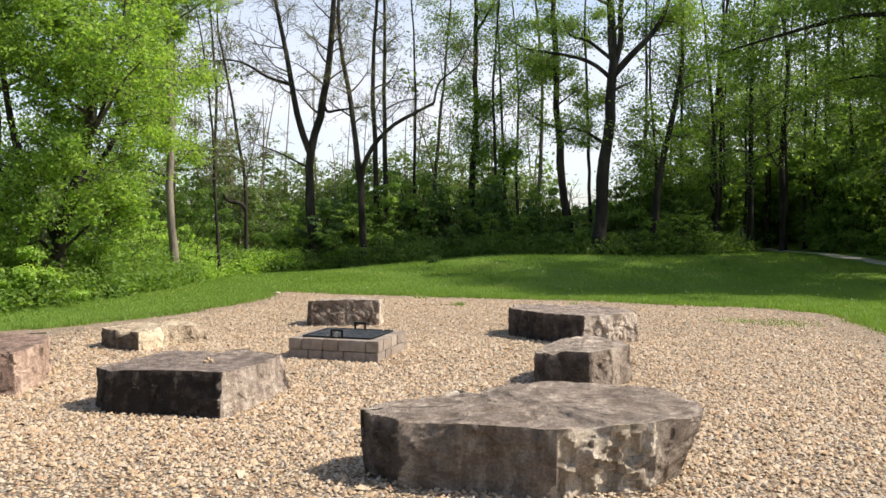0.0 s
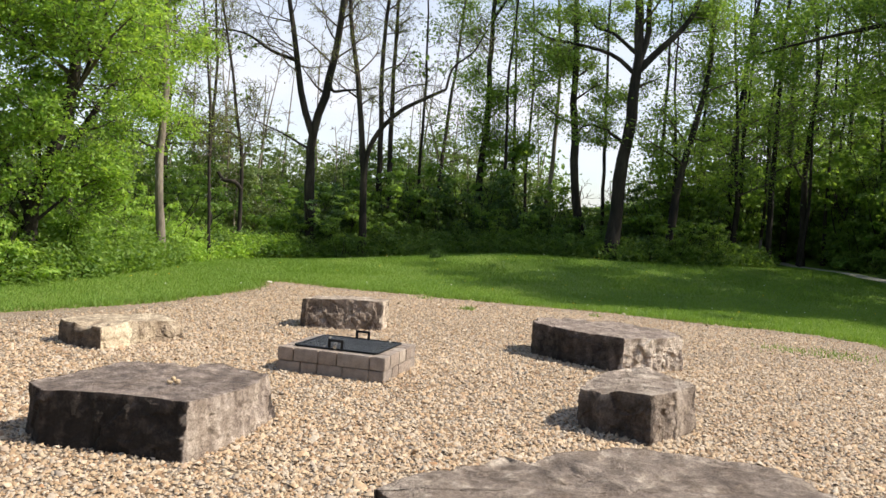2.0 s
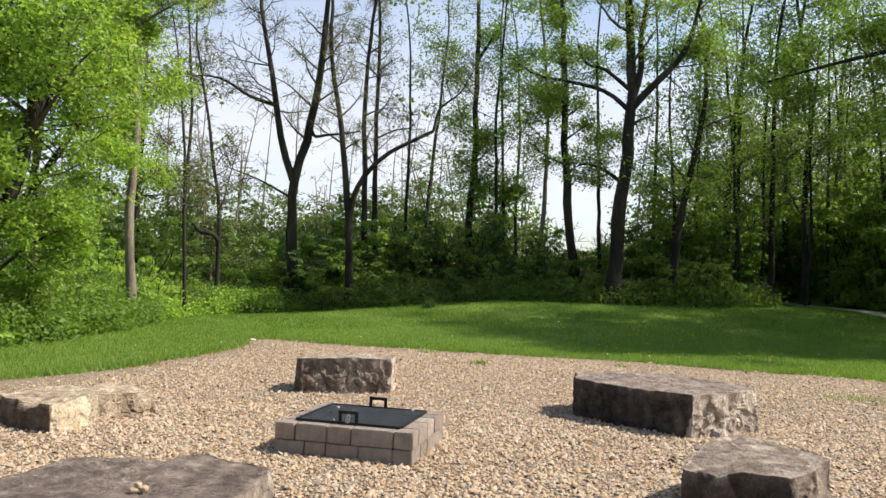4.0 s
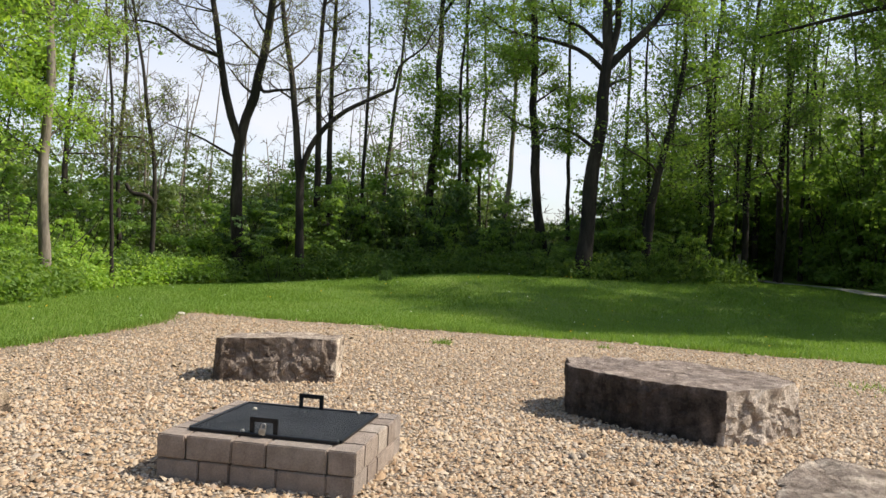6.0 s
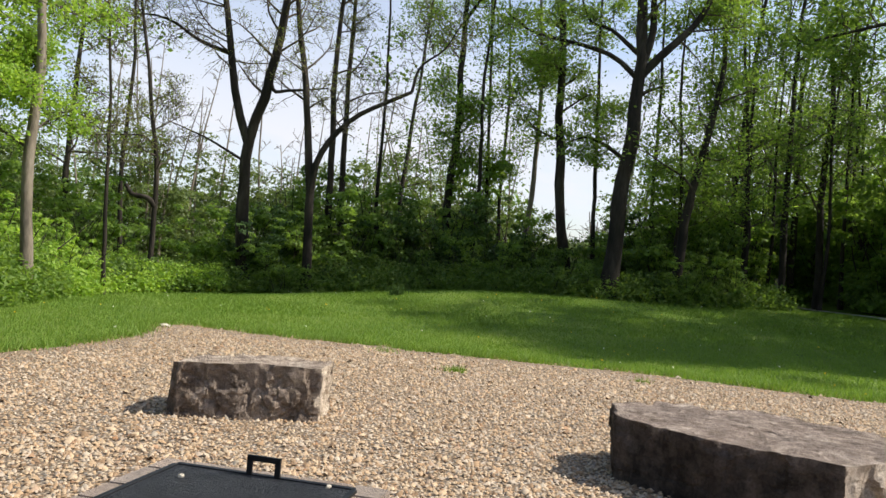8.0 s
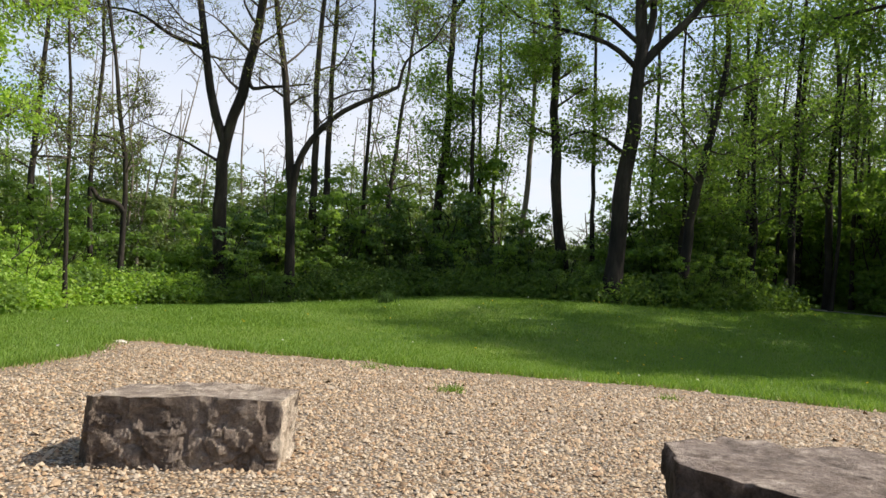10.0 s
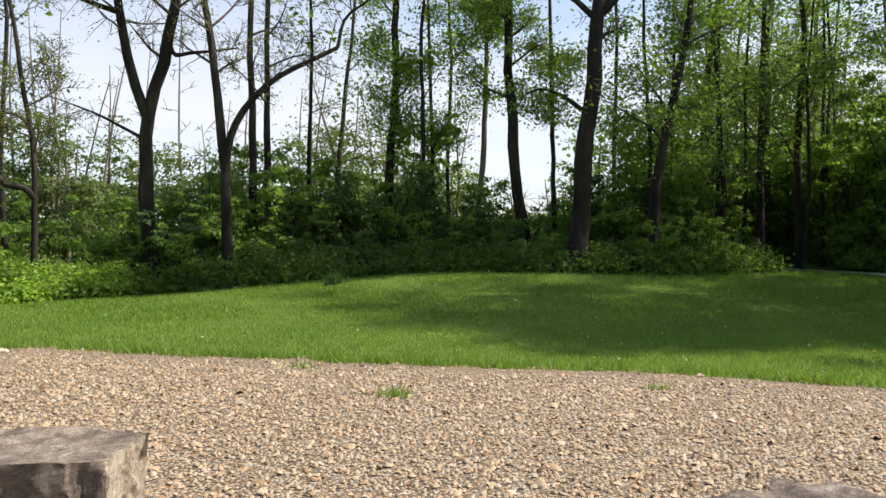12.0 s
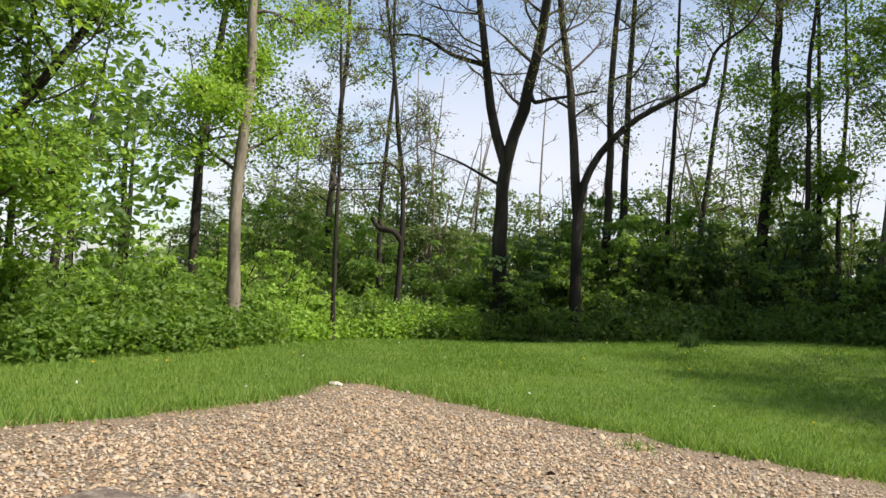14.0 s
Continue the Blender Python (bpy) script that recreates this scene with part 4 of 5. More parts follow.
def wood_copies():
    """Leafy forest trees on the bank and behind, from a few kinds."""
    kinds = [tree("forest_tree", "slim dark forest tree in young green leaf", [(0, 60 + 3 * k, 0), (.15, 60 + 3 * k, 3 + k), (-.2, 60 + 3 * k, 8)], .10 + .02 * k, seed=40 + k, height=13 + 1.5 * k, shoots=14, reach=2.4, low=.2,
                  foliage=(((M_LEAF, M_LEAF_MID, M_LEAF)[k], (4, 4, 4)[k], .32, .118),), group="trees of the wood") for k in range(3)]
    rng = random.Random(8)
    spots = [(10.1, 33.5), (12, 34.5), (13.6, 35), (15.6, 33), (11.2, 37), (14, 38), (12.6, 40), (17.2, 31), (18, 35), (16, 42), (-2.2, 41),
             (18.5, 27.5), (21, 26), (19.0, 25.2), (24.0, 20.5), (20.2, 16.2), (17.0, 29.3), (22.5, 23.2), (-16, 24), (-15, 29), (-17.5, 19), (-15, 14.5), (-13.5, 33.5), (19.5, 44)]
    shade_spots = [(18.5, 19.8), (16.0, 21.6), (13.9, 23.2), (18.5, 22.5), (16.6, 23.6), (14.8, 25.6), (15.4, 28.4), (16.2, 31.8), (15.9, 27.0), (17.0, 26.0)]
    sapling = tree("sapling", "thin dark sapling with a few young leaves", [(0, 70, 0), (.2, 70, 3), (.05, 70, 6), (.3, 70, 9)], .065, seed=48, height=11, shoots=9, reach=1.7, low=.35, foliage=((M_LEAF, 1, .25, .14),), group="saplings of the wood")
    thin_spots = [(9.0, 34.5), (10.9, 35.5), (12.4, 36.6), (13.1, 33.9), (14.8, 35.6), (15.9, 36.8), (17.1, 33.4), (11.9, 38.2), (16.8, 38.4), (18.6, 36.8), (18.9, 32.2), (8.3, 38.3), (0.6, 34.6), (2.1, 38.6), (-2.9, 36.4), (-11.4, 33.5), (13.9, 40.6), (19.8, 34.8)]
    for n, (x, y) in enumerate(thin_spots):
        m = at_ground(x, y, rng.uniform(0, 360), rng.uniform(0.8, 1.25))
        if n:
            copy_thing(sapling, m)
        else:
            sapling.matrix_basis = m
    for n, (x, y) in enumerate(spots):
        m = at_ground(x, y, rng.uniform(0, 360), rng.uniform(0.85, 1.1) * (0.85 if x > 15 and y < 30 else 1.0))
        if n < 3:
            kinds[n].matrix_basis = m
        else:
            copy_thing(kinds[n % 3], m)
    for n, (x, y) in enumerate(shade_spots):
        copy_thing(kinds[(0, 2)[n % 2]], at_ground(x, y, rng.uniform(0, 360), rng.uniform(0.95, 1.15)))


def undergrowth():
    rng = random.Random(9)
    # dark and mid leaf colours put the canopy's shade into the thicket
    tall = [shrub("tall_shrub", "tall dense dark-green thicket shrub", 60 + k, 3.6, 1.9, 9, 40, 3800, .14, (M_LEAF_DARK, M_LEAF_MID, M_LEAF)[k], .52) for k in range(3)]
    tall.append(shrub("tall_shrub", "tall thicket shrub in fresh yellow-green leaf", 63, 3.6, 1.9, 9, 40, 3800, .14, M_LEAF_PALE, .52))
    # brighter leaf colour stands in for sun on these bushes
    tall.append(shrub("tall_shrub", "tall bright green bush at the sunny corner of the wood", 64, 3.4, 1.9, 9, 40, 3800, .13, M_LEAF_BRIGHT, .5))
    low = [shrub("low_shrub", "low leafy green bush at the wood's edge", 70 + k, 1.5, 1.1, 9, 34, 4200, .075, (M_LEAF, M_LEAF_MID)[k], .3) for k in range(2)] + [shrub("low_shrub", "bright green leafy bush beside the lawn", 75, 2.2, 1.5, 9, 34, 4800, .085, M_LEAF_BRIGHT, .36)]
    made = {}

    def put(kind, x, y, s, t=1.0):
        # the mouth of the trail stays clear
        if 7.5 < x < 14.4 - .1 * (y - 30) + 1.1 * s and y < 37.5 and x + 1.0 * s > .405 * (y - 6.9) - .5:
            return
        m = at_ground(x, y, rng.uniform(0, 360), s, t)
        if kind.name in made:
            copy_thing(kind, m)
        else:
            made[kind.name] = 1
            kind.matrix_basis = m

    line = [(-10.8, 26.5), (-10.0, 29), (-8.4, 31.0), (-6.2, 31.2), (-4, 31.3), (-1.5, 31.8), (1.5, 31.6), (3.4, 31.2), (6, 30.6), (8, 30.8), (10, 31.8)]
    for (x0, y0), (x1, y1) in zip(line, line[1:]):
        for t in (0.0, 0.33, 0.66):
            for row in range(4):
                x, y = x0 + (x1 - x0) * t + rng.uniform(-.6, .6), y0 + (y1 - y0) * t + (0, 1.6, 3.0, 4.6)[row] + rng.uniform(-.5, .8)
                s = (0.5, 0.8, 0.95, 1.15)[row] * (0.62 if 2.2 < x < 7 else 1.0) * (0.85 if x < -7 else 1.0)
                kind = tall[rng.choice((2, 3, 4, 4))] if x < -7 else tall[rng.choice((0, 1, 1, 2, 2, 3))]
                put(kind, x - (row * 1.2 if y0 < 30 and x < -8 else 0), y, s * rng.uniform(.7, 1.2), rng.uniform(.85, 1.2))
    for n in range(24):
        t = n / 23 * (len(line) - 1)
        k = min(int(t), len(line) - 2)
        x, y = (line[k][i] + (line[k + 1][i] - line[k][i]) * (t - k) for i in (0, 1))
        put(low[0 if x < -6 else 1], x + rng.uniform(-.3, .3), y - 0.5 + rng.uniform(-.5, .6), rng.uniform(.4, 1.1))
    # left edge, under the leafy trees
    for n in range(18):
        y = 15.0 + n * 0.75
        put(low[0] if n % 3 else low[1], -10.2 + 0.3 * math.sin(n * 2.1) + (0.1 if y > 22 else 0), y, rng.uniform(.9, 1.5))
        if n % 2:
            put(tall[(3, 4)[n % 4 // 2]], -12.3 + rng.uniform(-.5, .5), y, rng.uniform(.75, 1.0))
    for x, y, s in ((-9.6, 16.4, .9), (-9.9, 19.2, .85), (-9.5, 20.6, .7), (-10.2, 22.3, 1.0), (-10.3, 24.6, 1.1), (-9.9, 26.4, .9), (-11, 17.6, 1.2), (-10.6, 28.0, .8), (-9.6, 29.4, .55)):
        put(low[2], x, y, s)
    # hillside and bank beside the trail
    for n in range(26):
        x, y = rng.uniform(15.2, 24), 25 + rng.uniform(0, 14)
        if x > 16.8 - .25 * (y - 26):
            put(tall[rng.choice((2, 3, 4))], x, y, rng.uniform(.75, 1.1))
    for n in range(14):
        y = 20.5 + n * 0.85
        put(tall[(2, 3, 4)[n % 3]], 16.6 - .22 * (y - 22) + rng.uniform(0, .9), y, rng.uniform(.5, .8), rng.uniform(.8, 1.1))
    # thicket on either side of the trail's mouth and up the slope behind it
    for n in range(14):
        put(tall[(1, 2, 3, 0)[n % 4]], 7.6 + n * .3 + rng.uniform(-.3, .3), 32.2 + (n % 3) * 1.3 + rng.uniform(-.4, .4), rng.uniform(.5, .75) * (1 + .12 * (n % 3)))
    for n in range(18):
        put(tall[(3, 1, 2)[n % 3]], 14.2 + n * .4 + rng.uniform(-.4, .4), 33.5 + (n % 4) * 1.5 - .12 * n + rng.uniform(-.5, .5), rng.uniform(1.0, 1.35), rng.uniform(.95, 1.25))
    for n in range(16):
        put(tall[(4, 2, 3, 2)[n % 4]], 15.0 + n * .42 + rng.uniform(-.3, .3), 33.0 + (n % 3) * 1.4 - .3 * n + rng.uniform(-.4, .4), rng.uniform(.95, 1.3), rng.uniform(1.0, 1.3))
    for n in range(30):
        put(tall[rng.choice((2, 3, 4))], 10.2 + n * 0.4 + rng.uniform(-.4, .4), (39.0, 42.0, 36.6)[n % 3] + rng.uniform(-.8, .8) + (1.5 if n > 20 else 0), rng.uniform(0.85, 1.4))
    for x, y, s in ((9.5, 31.2, .5), (10.2, 31.6, .5), (8.7, 30.8, .45), (12.0, 37.5, .9), (10.8, 36, .8), (9, 34.5, .7), (13.3, 38.8, 1.0), (15, 38.5, 1.0), (15.2, 30.5, .6), (16.2, 28, .6), (17.4, 26, .6), (15.0, 32.5, .6), (11.2, 39.5, 1.1), (16, 33.5, .7), (16.6, 36, .8), (12.6, 38.5, .8), (14.3, 40, 1.0), (15.6, 41.5, 1.1), (13.6, 42, 1.1), (17.2, 39.5, 1.0), (15.2, 36.3, .7), (18, 42, 1.1), (11.5, 34.6, .45), (16.5, 31.5, .7)):
        put(tall[2], x, y, s)


def far_woods():
    rng = np.random.default_rng(77)
    v, f, n = [], [], 0
    w = Wood()
    for k in range(130):
        x, y = rng.uniform(-30, 26), rng.uniform(44, 54)
        h = rng.uniform(3.5, 7.0) if x < 7 else rng.uniform(6, 10)
        if 4 < x < 10.5:
            h, y = rng.uniform(1.4, 2.6), rng.uniform(40, 46)
        base = float(ground_z(x, y))
        m = 18
        high = 1 - .95 * rng.beta(1.2, 1.3, m)
        tips = np.column_stack([x + rng.normal(0, 1, m) * (1.5 - high), y + rng.normal(0, 1, m) * (1.5 - high), base + h * high])
        a, b = clump_leaves(rng, tips, .85 - .35 * high, 1500, .17)
        v.append(a)
        f.append(b + n)
        n += len(a)
        if k % 2:
            line = shoot(rng, (x, y, base), (0, 0, 1), h * rng.uniform(1.2, 1.9), 6, .05, .05)
            w.add(line, np.linspace(.09, .02, 7), 5)
            branch_out(rng, w, [], line, .05, 2, 7, 1.5, start=.35, least=.014)
    ob = np_part("far_woods", np.concatenate(v), np.concatenate(f), M_LEAF_FAR)
    tagged(ob, "distant pale green spring woodland behind the clearing", "woodland", kind="stuff")
    ob = w.made("far_stems", M_BARK_PALE, None)
    tagged(ob, "thin grey bare stems of the distant wood", "woodland", kind="stuff")


def woods_around():
    """Plain woodland that closes the clearing; behind and beside the camera it is unseen, added to cut sky fill."""
    rng = np.random.default_rng(78)
    v, f, n = [], [], 0
    w = Wood()
    spots = [(x, -16 - rng.uniform(0, 7)) for x in np.arange(-34, 44, 2.6)] + [(-26 - rng.uniform(0, 6), y) for y in np.arange(-14, 44, 2.8)] + [(37 + rng.uniform(0, 6), y) for y in np.arange(-14, 30, 2.8)] + [(x, 74 + rng.uniform(0, 9)) for x in np.arange(-56, 58, 2.7) if not 7 < x < 17]
    for x, y in spots:
        h, base = rng.uniform(9, 13) * (0.62 if y > 70 else 1.0), float(ground_z(x, y))
        m = 24
        tips = np.column_stack([rng.normal(x, 1.6, m), rng.normal(y, 1.6, m), base + h * (1 - .97 * rng.beta(1.1, 1.2, m))])
        a, b = leaves(rng, tips, 14, .7, .62)
        v.append(a)
        f.append(b + n)
        n += len(a)
        w.add(shoot(rng, (x, y, base - .2), (0, 0, 1), h, 5, .05, .05), np.linspace(.2, .03, 6), 6)
    ob = np_part("woodland", np.concatenate(v), np.concatenate(f), M_LEAF_MID)
    tagged(ob, "green woodland closing the clearing, added unseen behind and beside to block sky light", "woodland", kind="stuff")
    tagged(w.made("woodland_stems", M_BARK, None), "dark stems of the added surrounding woodland", "woodland", kind="stuff")


def trail():
    c = np.array([(17.5, 21.5), (15.7, 24.5), (14.2, 27.2), (13.4, 29.5), (13.2, 33.0), (13.6, 38.0)])
    t = np.linspace(0, 5, 60)
    p = np.stack([np.interp(t, np.arange(6), c[:, k]) for k in (0, 1)], -1)
    for _ in range(8):
        p[1:-1] = (p[:-2] + 2 * p[1:-1] + p[2:]) / 4
    d = np.gradient(p, axis=0)
    side = np.column_stack([d[:, 1], -d[:, 0]]) / np.linalg.norm(d, axis=1)[:, None]
    rows = []
    for w in np.linspace(-.42, .42, 7):
        q = p + side * (w + 0.06 * np.sin(t * 9 + w * 5))[:, None]
        rows.append(np.column_stack([q, ground_z(q[:, 0], q[:, 1]) + 0.05 - 0.05 * abs(w)]))
    v = np.stack(rows, 1).reshape(-1, 3)
    i = (np.arange(59)[:, None] * 7 + np.arange(6)[None]).ravel()
    ob = np_part("path", v, np.stack([i, i + 1, i + 8, i + 7], -1), M_PATH, smooth=True)
    tagged(ob, "narrow pale gravel trail leading into the wood", "path", kind="structure")


# ---- gravel stones, grass and herbs ----
def pebbles():
    rng = np.random.default_rng(21)
    out = []
    for x0, x1, y0, y1, per in ((-7, 6, 5.0, 9.0, 1450), (-8, 7, 9, 13, 1000), (-8, 7.4, 13, 21.2, 640)):
        n = int((x1 - x0) * (y1 - y0) * per)
        out.append(np.column_stack([rng.uniform(x0, x1, n), rng.uniform(y0, y1, n)]))
    p = np.concatenate(out)
    keep = inside(p[:, 0], p[:, 1], EDGE)
    fade = np.clip(np.minimum(np.minimum(p[:, 1] - 5.0, p[:, 0] + 6.9), 5.5 + 0.12 * p[:, 1] - p[:, 0]) / 1.6, 0, 1)
    p = p[keep & (rng.uniform(0, 1, len(p)) < fade)]
    gap = edge_gap(p[:, 0], p[:, 1])
    p = p[rng.uniform(0, 1, len(p)) < np.clip(0.04 + gap / 1.0 - 0.1, 0.03, 1)]
    n = len(p)
    oct_v = np.array([(1, 0, 0), (0, 1, 0), (-1, 0, 0), (0, -1, 0), (0, 0, 1)], float)
    oct_f = np.array([(0, 1, 4), (1, 2, 4), (2, 3, 4), (3, 0, 4)])
    size = rng.lognormal(-4.34, 0.34, (n, 1)) * np.where(p[:, 1:] > 12, .93, 1.0)
    dims = np.column_stack([size * rng.uniform(.9, 1.6, (n, 1)), size * rng.uniform(.8, 1.1, (n, 1)), size * rng.uniform(.7, 1.2, (n, 1))])
    v = oct_v[None] * dims[:, None] * rng.uniform(.75, 1.25, (n, 5, 1))
    v[:, 4, :2] += rng.normal(0, .35, (n, 2)) * size
    a, t = rng.uniform(0, 2 * np.pi, n), rng.normal(0, .35, n)
    ca, sa, ct, st = np.cos(a), np.sin(a), np.cos(t), np.sin(t)
    x, z = v[:, :, 0] * ct[:, None] - v[:, :, 2] * st[:, None], v[:, :, 0] * st[:, None] + v[:, :, 2] * ct[:, None]
    y = v[:, :, 1]
    v = np.stack([x * ca[:, None] - y * sa[:, None], x * sa[:, None] + y * ca[:, None], z], -1)
    v += np.column_stack([p, 0.012 + rng.uniform(0, .012, n)])[:, None]
    f = (np.arange(n)[:, None, None] * 5 + oct_f[None]).reshape(-1, 3)
    ob = np_part("gravel", v.reshape(-1, 3), f, M_PEBBLE, smooth=True)
    tagged(ob, "loose tan, cream and brown gravel stones", "gravel", kind="stuff")


def blades(rng, x, y, height, width, lean=0.5):
    n = len(x)
    z = ground_z(x, y)
    a = rng.uniform(0, 2 * np.pi, n)
    h = height * rng.uniform(.5, 1.3, n)
    dx, dy = np.cos(a), np.sin(a)
    b = rng.uniform(0, 2 * np.pi, n)
    k = rng.uniform(.1, lean, n) * h
    v = np.stack([np.stack([x - dx * width, y - dy * width, z], -1), np.stack([x + dx * width, y + dy * width, z], -1), np.stack([x + k * np.cos(b), y + k * np.sin(b), z + h], -1)], 1)
    return v.reshape(-1, 3), np.arange(3 * n).reshape(n, 3)


def grass():
    rng = np.random.default_rng(31)
    n = 360000
    x, y = rng.uniform(-11, 14, n), 12 + 21 * rng.beta(1.15, 1.35, n)
    keep = ~inside(x, y, EDGE) & (x > -10.6)
    x, y = x[keep], y[keep]
    near = edge_gap(x, y)
    h = np.where(near < .3, .10, .055)
    v, f = blades(rng, x, y, h, np.where(y < 24, .006, .011), .8)
    tagged(np_part("grass", v, f, M_GRASS), "short mown green grass blades with ragged edges", "grass", kind="stuff")
    # lush tufts that hang over the rim
    k = rng.integers(0, len(EDGE), 420)
    k = np.repeat(k[EDGE[k, 1] > 11.5], 34)
    x, y = EDGE[k, 0] + rng.normal(0, .10, len(k)), EDGE[k, 1] + rng.normal(0, .10, len(k))
    v, f = blades(rng, x, y, np.full(len(k), .13), np.full(len(k), .007), 1.1)
    tagged(np_part("rim_grass", v, f, M_GRASS), "longer green grass tufts hanging over the gravel's rim", "grass", kind="stuff")
    straw = leaf_mat("dry_grass", (0.30, 0.22, 0.10), (0.45, 0.36, 0.19), 0.2)
    k = rng.integers(0, len(EDGE), 9000)
    x, y = EDGE[k, 0] + rng.normal(0, .13, 9000), EDGE[k, 1] + rng.normal(0, .13, 9000)
    keep = (y > 11) & ([noise.noise((a * .9, b * .9, 5)) > -.1 for a, b in zip(x, y)])
    v, f = blades(rng, x[keep], y[keep], np.full(keep.sum(), .05), np.full(keep.sum(), .006), 1.6)
    tagged(np_part("dry_grass", v, f, straw), "dry straw-coloured grass fringe at the gravel's rim", "grass", kind="stuff")
    # tufts that come up through the gravel
    for cx, cy, r, m in ((-.28, 17.64, .14, 170), (5.6, 14.6, .5, 260), (4.9, 14.9, .3, 120), (-1.3, 19.3, .3, 90), (2.3, 17.9, .12, 60)):
        x, y = rng.normal(cx, r * .6, m), rng.normal(cy, r * .6, m)
        v, f = blades(rng, x, y, np.full(m, .09), np.full(m, .007), 1.0)
        tagged(np_part("grass_tuft", v, f, M_GRASS), "small green grass tuft growing through the gravel", "grass tuft", kind="stuff")


def herbs():
    """The rank green weeds along the left edge of the lawn and the foot of the wood."""
    rng = np.random.default_rng(41)
    tips, edge = [], [(-9.2, 15), (-8.7, 19), (-8.6, 22), (-8.9, 25), (-8.8, 28), (-8.0, 29.6), (-6.8, 30.1)]
    for (x0, y0), (x1, y1) in zip(edge, edge[1:]):
        m = 1000
        t = rng.uniform(0, 1, m)
        back = rng.uniform(0, 1.7, m)
        x, y = x0 + (x1 - x0) * t - back * (1 if y0 < 28 else .4), y0 + (y1 - y0) * t + (0 if y0 < 28 else .8) * back
        z = ground_z(x, y) + rng.uniform(.05, 1.1 if y0 < 24 else .75, m) * (0.45 + 0.55 * np.clip(back, 0, 1))
        tips.append(np.column_stack([x, y, z]))
    # leaf colour follows the light: duller under the trees, brighter along the open edge
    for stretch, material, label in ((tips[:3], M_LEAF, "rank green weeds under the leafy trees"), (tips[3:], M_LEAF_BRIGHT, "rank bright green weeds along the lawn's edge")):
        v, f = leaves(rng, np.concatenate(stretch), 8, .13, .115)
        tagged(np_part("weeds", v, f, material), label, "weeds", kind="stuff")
    tips = []
    for (x0, y0), (x1, y1) in zip([(-9.3, 26.5), (-8.9, 28.6), (-6.4, 30.2), (-3, 30.4), (0, 30.8), (3, 30.2), (6, 29.4), (9, 30)], [(-8.9, 28.6), (-6.4, 30.2), (-3, 30.4), (0, 30.8), (3, 30.2), (6, 29.4), (9, 30), (11, 31)]):
        m = 420
        t, back = rng.uniform(0, 1, m), rng.uniform(0, 2.0, m)
        x, y = x0 + (x1 - x0) * t, y0 + (y1 - y0) * t + back
        tips.append(np.column_stack([x, y, ground_z(x, y) + rng.uniform(.03, .8, m) * (.35 + .65 * np.clip(back, 0, 1))]))
    # shade at the wood's foot is put in by a duller green
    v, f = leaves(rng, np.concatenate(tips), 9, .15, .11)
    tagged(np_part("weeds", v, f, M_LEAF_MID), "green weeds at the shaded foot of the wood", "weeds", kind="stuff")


def chip(name, label, category, at, size, material, seed, turn=0.0, flat=0.7, group=""):
    """A small loose stone."""
    rng = np.random.default_rng(seed)
    bm = bmesh.new()
    bmesh.ops.create_icosphere(bm, subdivisions=2, radius=1.0)
    for v in bm.verts:
        n = noise.noise(v.co * 1.3 + Vector((seed, 0, 0))) * 0.35 + noise.noise(v.co * 3.5 + Vector((seed, 2, 0))) * 0.12
        v.co = Vector((v.co.x * size[0], v.co.y * size[1], v.co.z * size[2])) * (1 + n)
    low = min(v.co.z for v in bm.verts)
    for v in bm.verts:
        v.co.z = max(v.co.z, low * 0.75)
    low = min(v.co.z for v in bm.verts)
    bmesh.ops.translate(bm, vec=(0, 0, -low), verts=bm.verts)
    ob = part(name, bm, material)
    ob.matrix_world = pose(*at, 0, 0, turn)
    return tagged(ob, label, category, group)


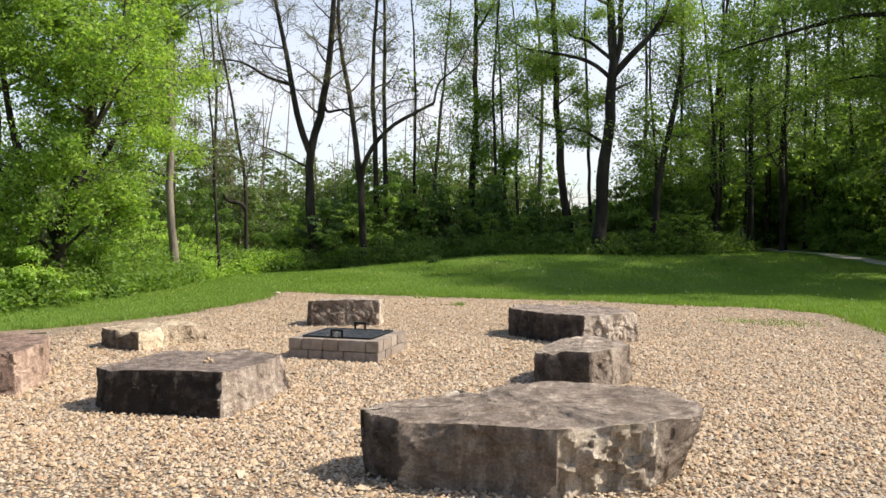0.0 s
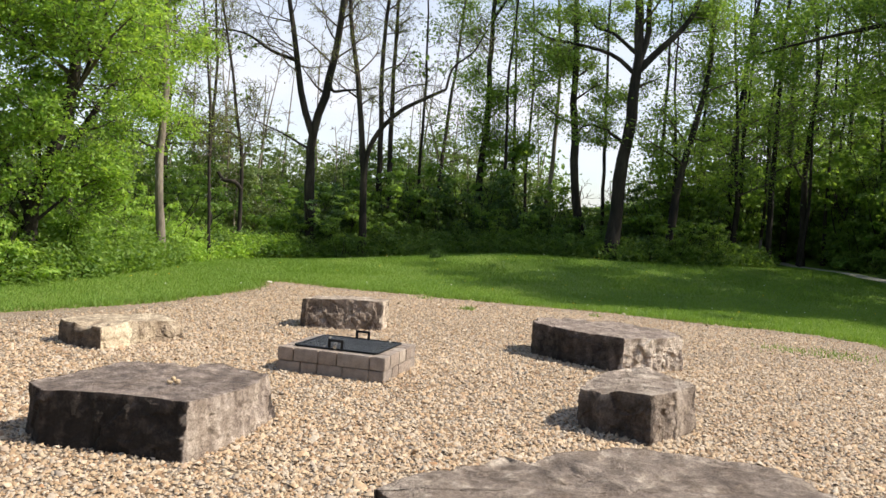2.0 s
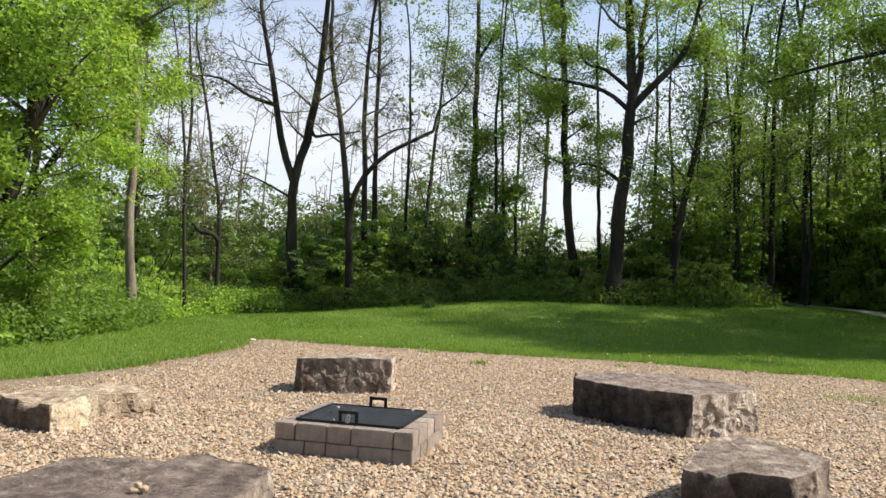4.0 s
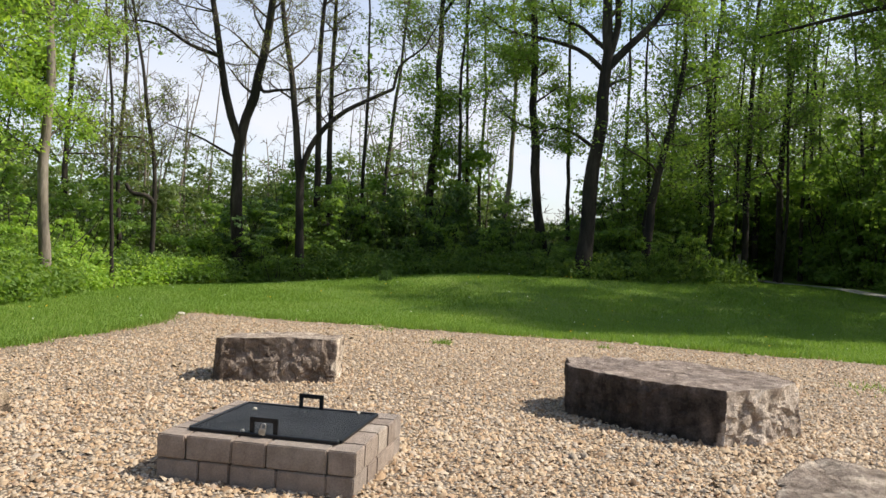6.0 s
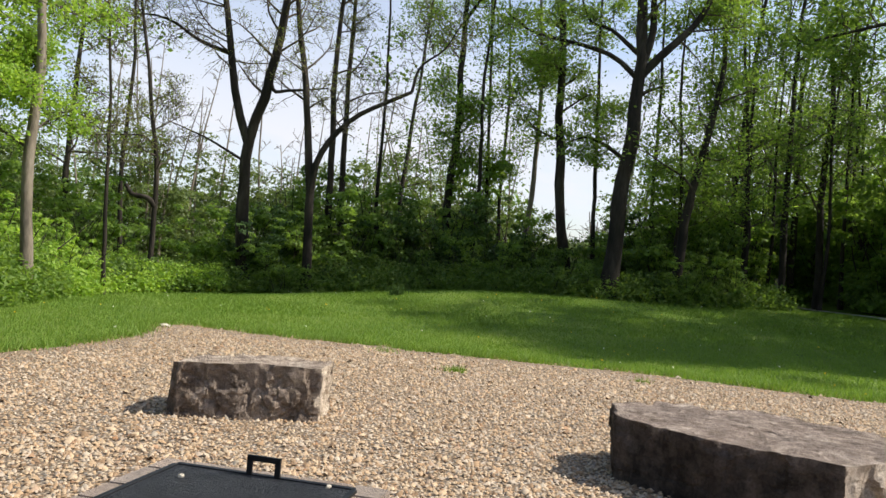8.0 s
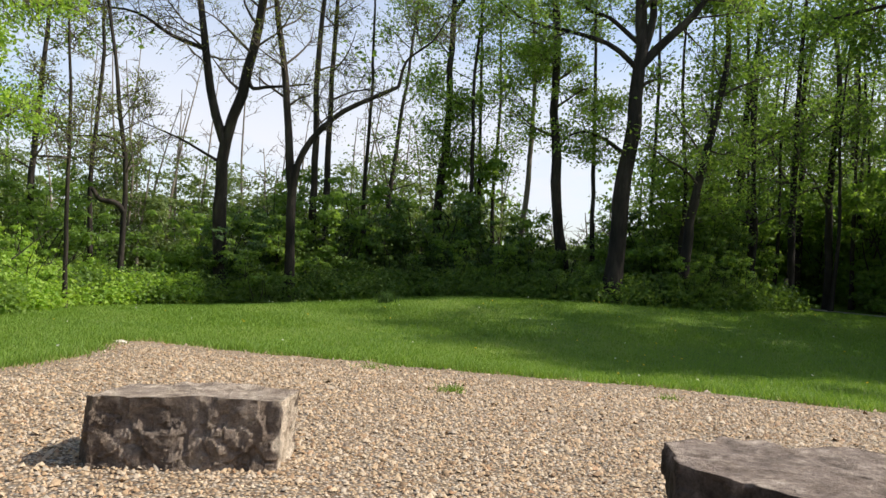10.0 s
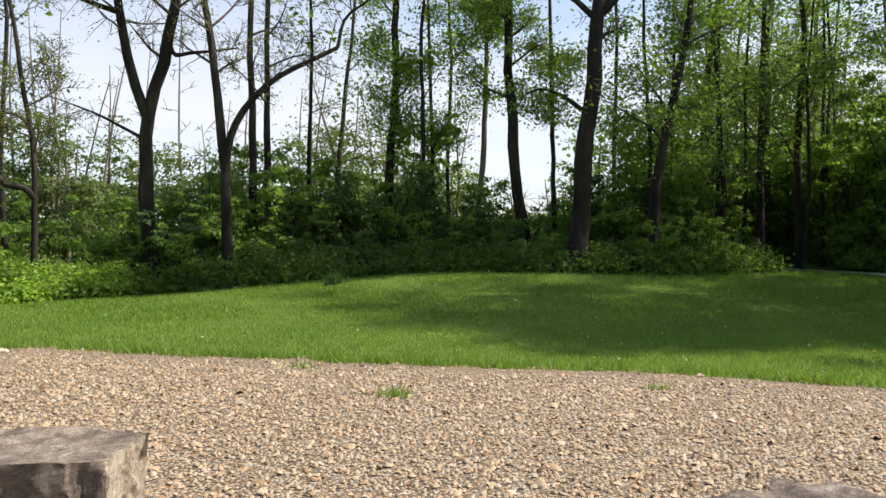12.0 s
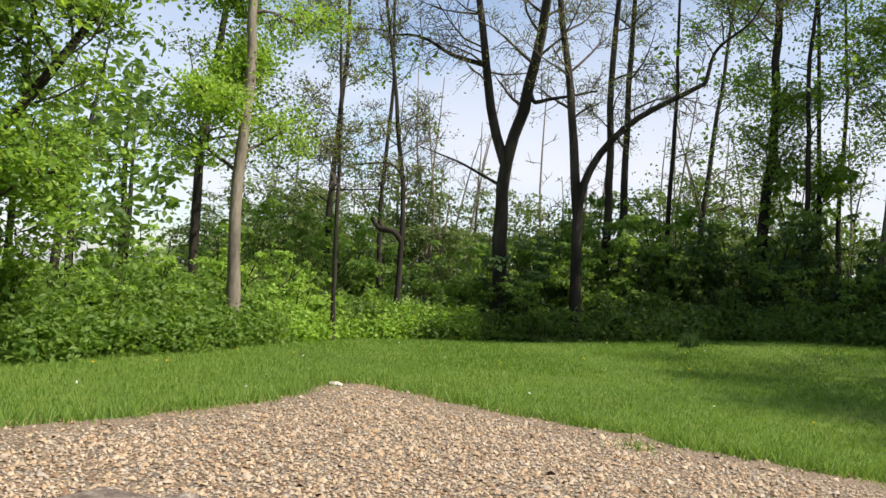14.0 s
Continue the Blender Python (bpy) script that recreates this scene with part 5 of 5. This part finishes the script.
def small_things():
    pale = plain("pale_pebble", [(0.3, (0.42, 0.36, 0.27)), (0.7, (0.62, 0.56, 0.46))], 20, fine=90)
    tan = plain("tan_pebble", [(0.3, (0.36, 0.25, 0.14)), (0.7, (0.52, 0.40, 0.26))], 20, fine=90)
    chip("corner_stone", "flat whitish stone lying at the corner of the gravel", "stone", (-5.2, 20.55, 0.005), (.10, .065, .032), pale, 3, 20)
    for n, (x, y, z) in enumerate(((-2.42, 8.14, .412), (-2.375, 8.17, .412), (-2.40, 8.155, .438))):
        chip("pebble", "small tan pebble piled on the dark-faced stone", "pebble", (x, y, z), (.024, .019, .017), tan, 30 + n, 40 * n, group="pebbles left on the stone")
    for n, (u, w) in enumerate(((-.34, .20), (.36, .36), (-.14, -.39))):
        p = PIT @ Vector((u, w, 2 * COURSE + 0.002))
        chip("pebble", "pale pebble lying on the black lid", "pebble", tuple(p), (.016, .013, .011), pale, 50 + n, 60 * n, group="pebbles on the lid")
    # dead stick at the edge of the gravel
    stick = tagged(new("stick"), "dark dead stick lying at the edge of the gravel", "stick")
    w = Wood()
    w.add([(-7.5, 12.15, .03), (-7.3, 12.3, .045), (-7.05, 12.45, .04), (-6.8, 12.75, .03)], [.018, .02, .016, .008], 6)
    w.made("stick_body", M_BARK, stick)
    # short wooden post at the mouth of the trail
    post = tagged(new("trail_post"), "short weathered wooden post where the trail enters the wood", "post")
    post.location = (11.2, 33.2, float(ground_z(11.2, 33.2)))
    bm = bmesh.new()
    bmesh.ops.create_cube(bm, size=1.0)
    bmesh.ops.scale(bm, vec=(.1, .1, 1.1), verts=bm.verts)
    bmesh.ops.bevel(bm, geom=bm.edges[:], offset=0.012, segments=1, affect="EDGES")
    bmesh.ops.translate(bm, vec=(0, 0, .5), verts=bm.verts)
    part("shaft", bm, M_BARK_PALE, post)
    # dandelions in the lawn
    rng = np.random.default_rng(91)
    white = leaf_mat("seed_head", (0.55, 0.55, 0.5), (0.75, 0.75, 0.7), 0.3)
    yellow = leaf_mat("dandelion", (0.6, 0.42, 0.03), (0.75, 0.55, 0.05), 0.3)
    for name, label, material, count in (("seed_heads", "scattered white dandelion seed heads in the lawn", white, 45), ("dandelions", "scattered yellow dandelions in the lawn", yellow, 45)):
        x, y = rng.uniform(-8.6, 11, count * 3), rng.uniform(14, 30, count * 3)
        keep = ~inside(x, y, EDGE)
        x, y = x[keep][:count], y[keep][:count]
        tips = np.column_stack([x, y, ground_z(x, y) + rng.uniform(.06, .14, len(x))])
        v, f = leaves(rng, tips, 7, .007, .026, flat=1.2)
        tagged(np_part(name, v, f, material), label, "flowers", kind="stuff")
    # one dark rank tuft in the mown grass
    m = 240
    v, f = blades(rng, rng.normal(-1.6, .1, m), rng.normal(29.0, .1, m), np.full(m, .3), np.full(m, .012), .5)
    tagged(np_part("grass_tuft", v, f, M_LEAF_DARK), "dark rank tuft left standing in the lawn", "grass tuft", kind="stuff")


ground()
gravel()
stones()
fire_pit()
trees()
overhanging_tree()
wood_copies()
undergrowth()
far_woods()
woods_around()
trail()
pebbles()
grass()
herbs()
small_things()
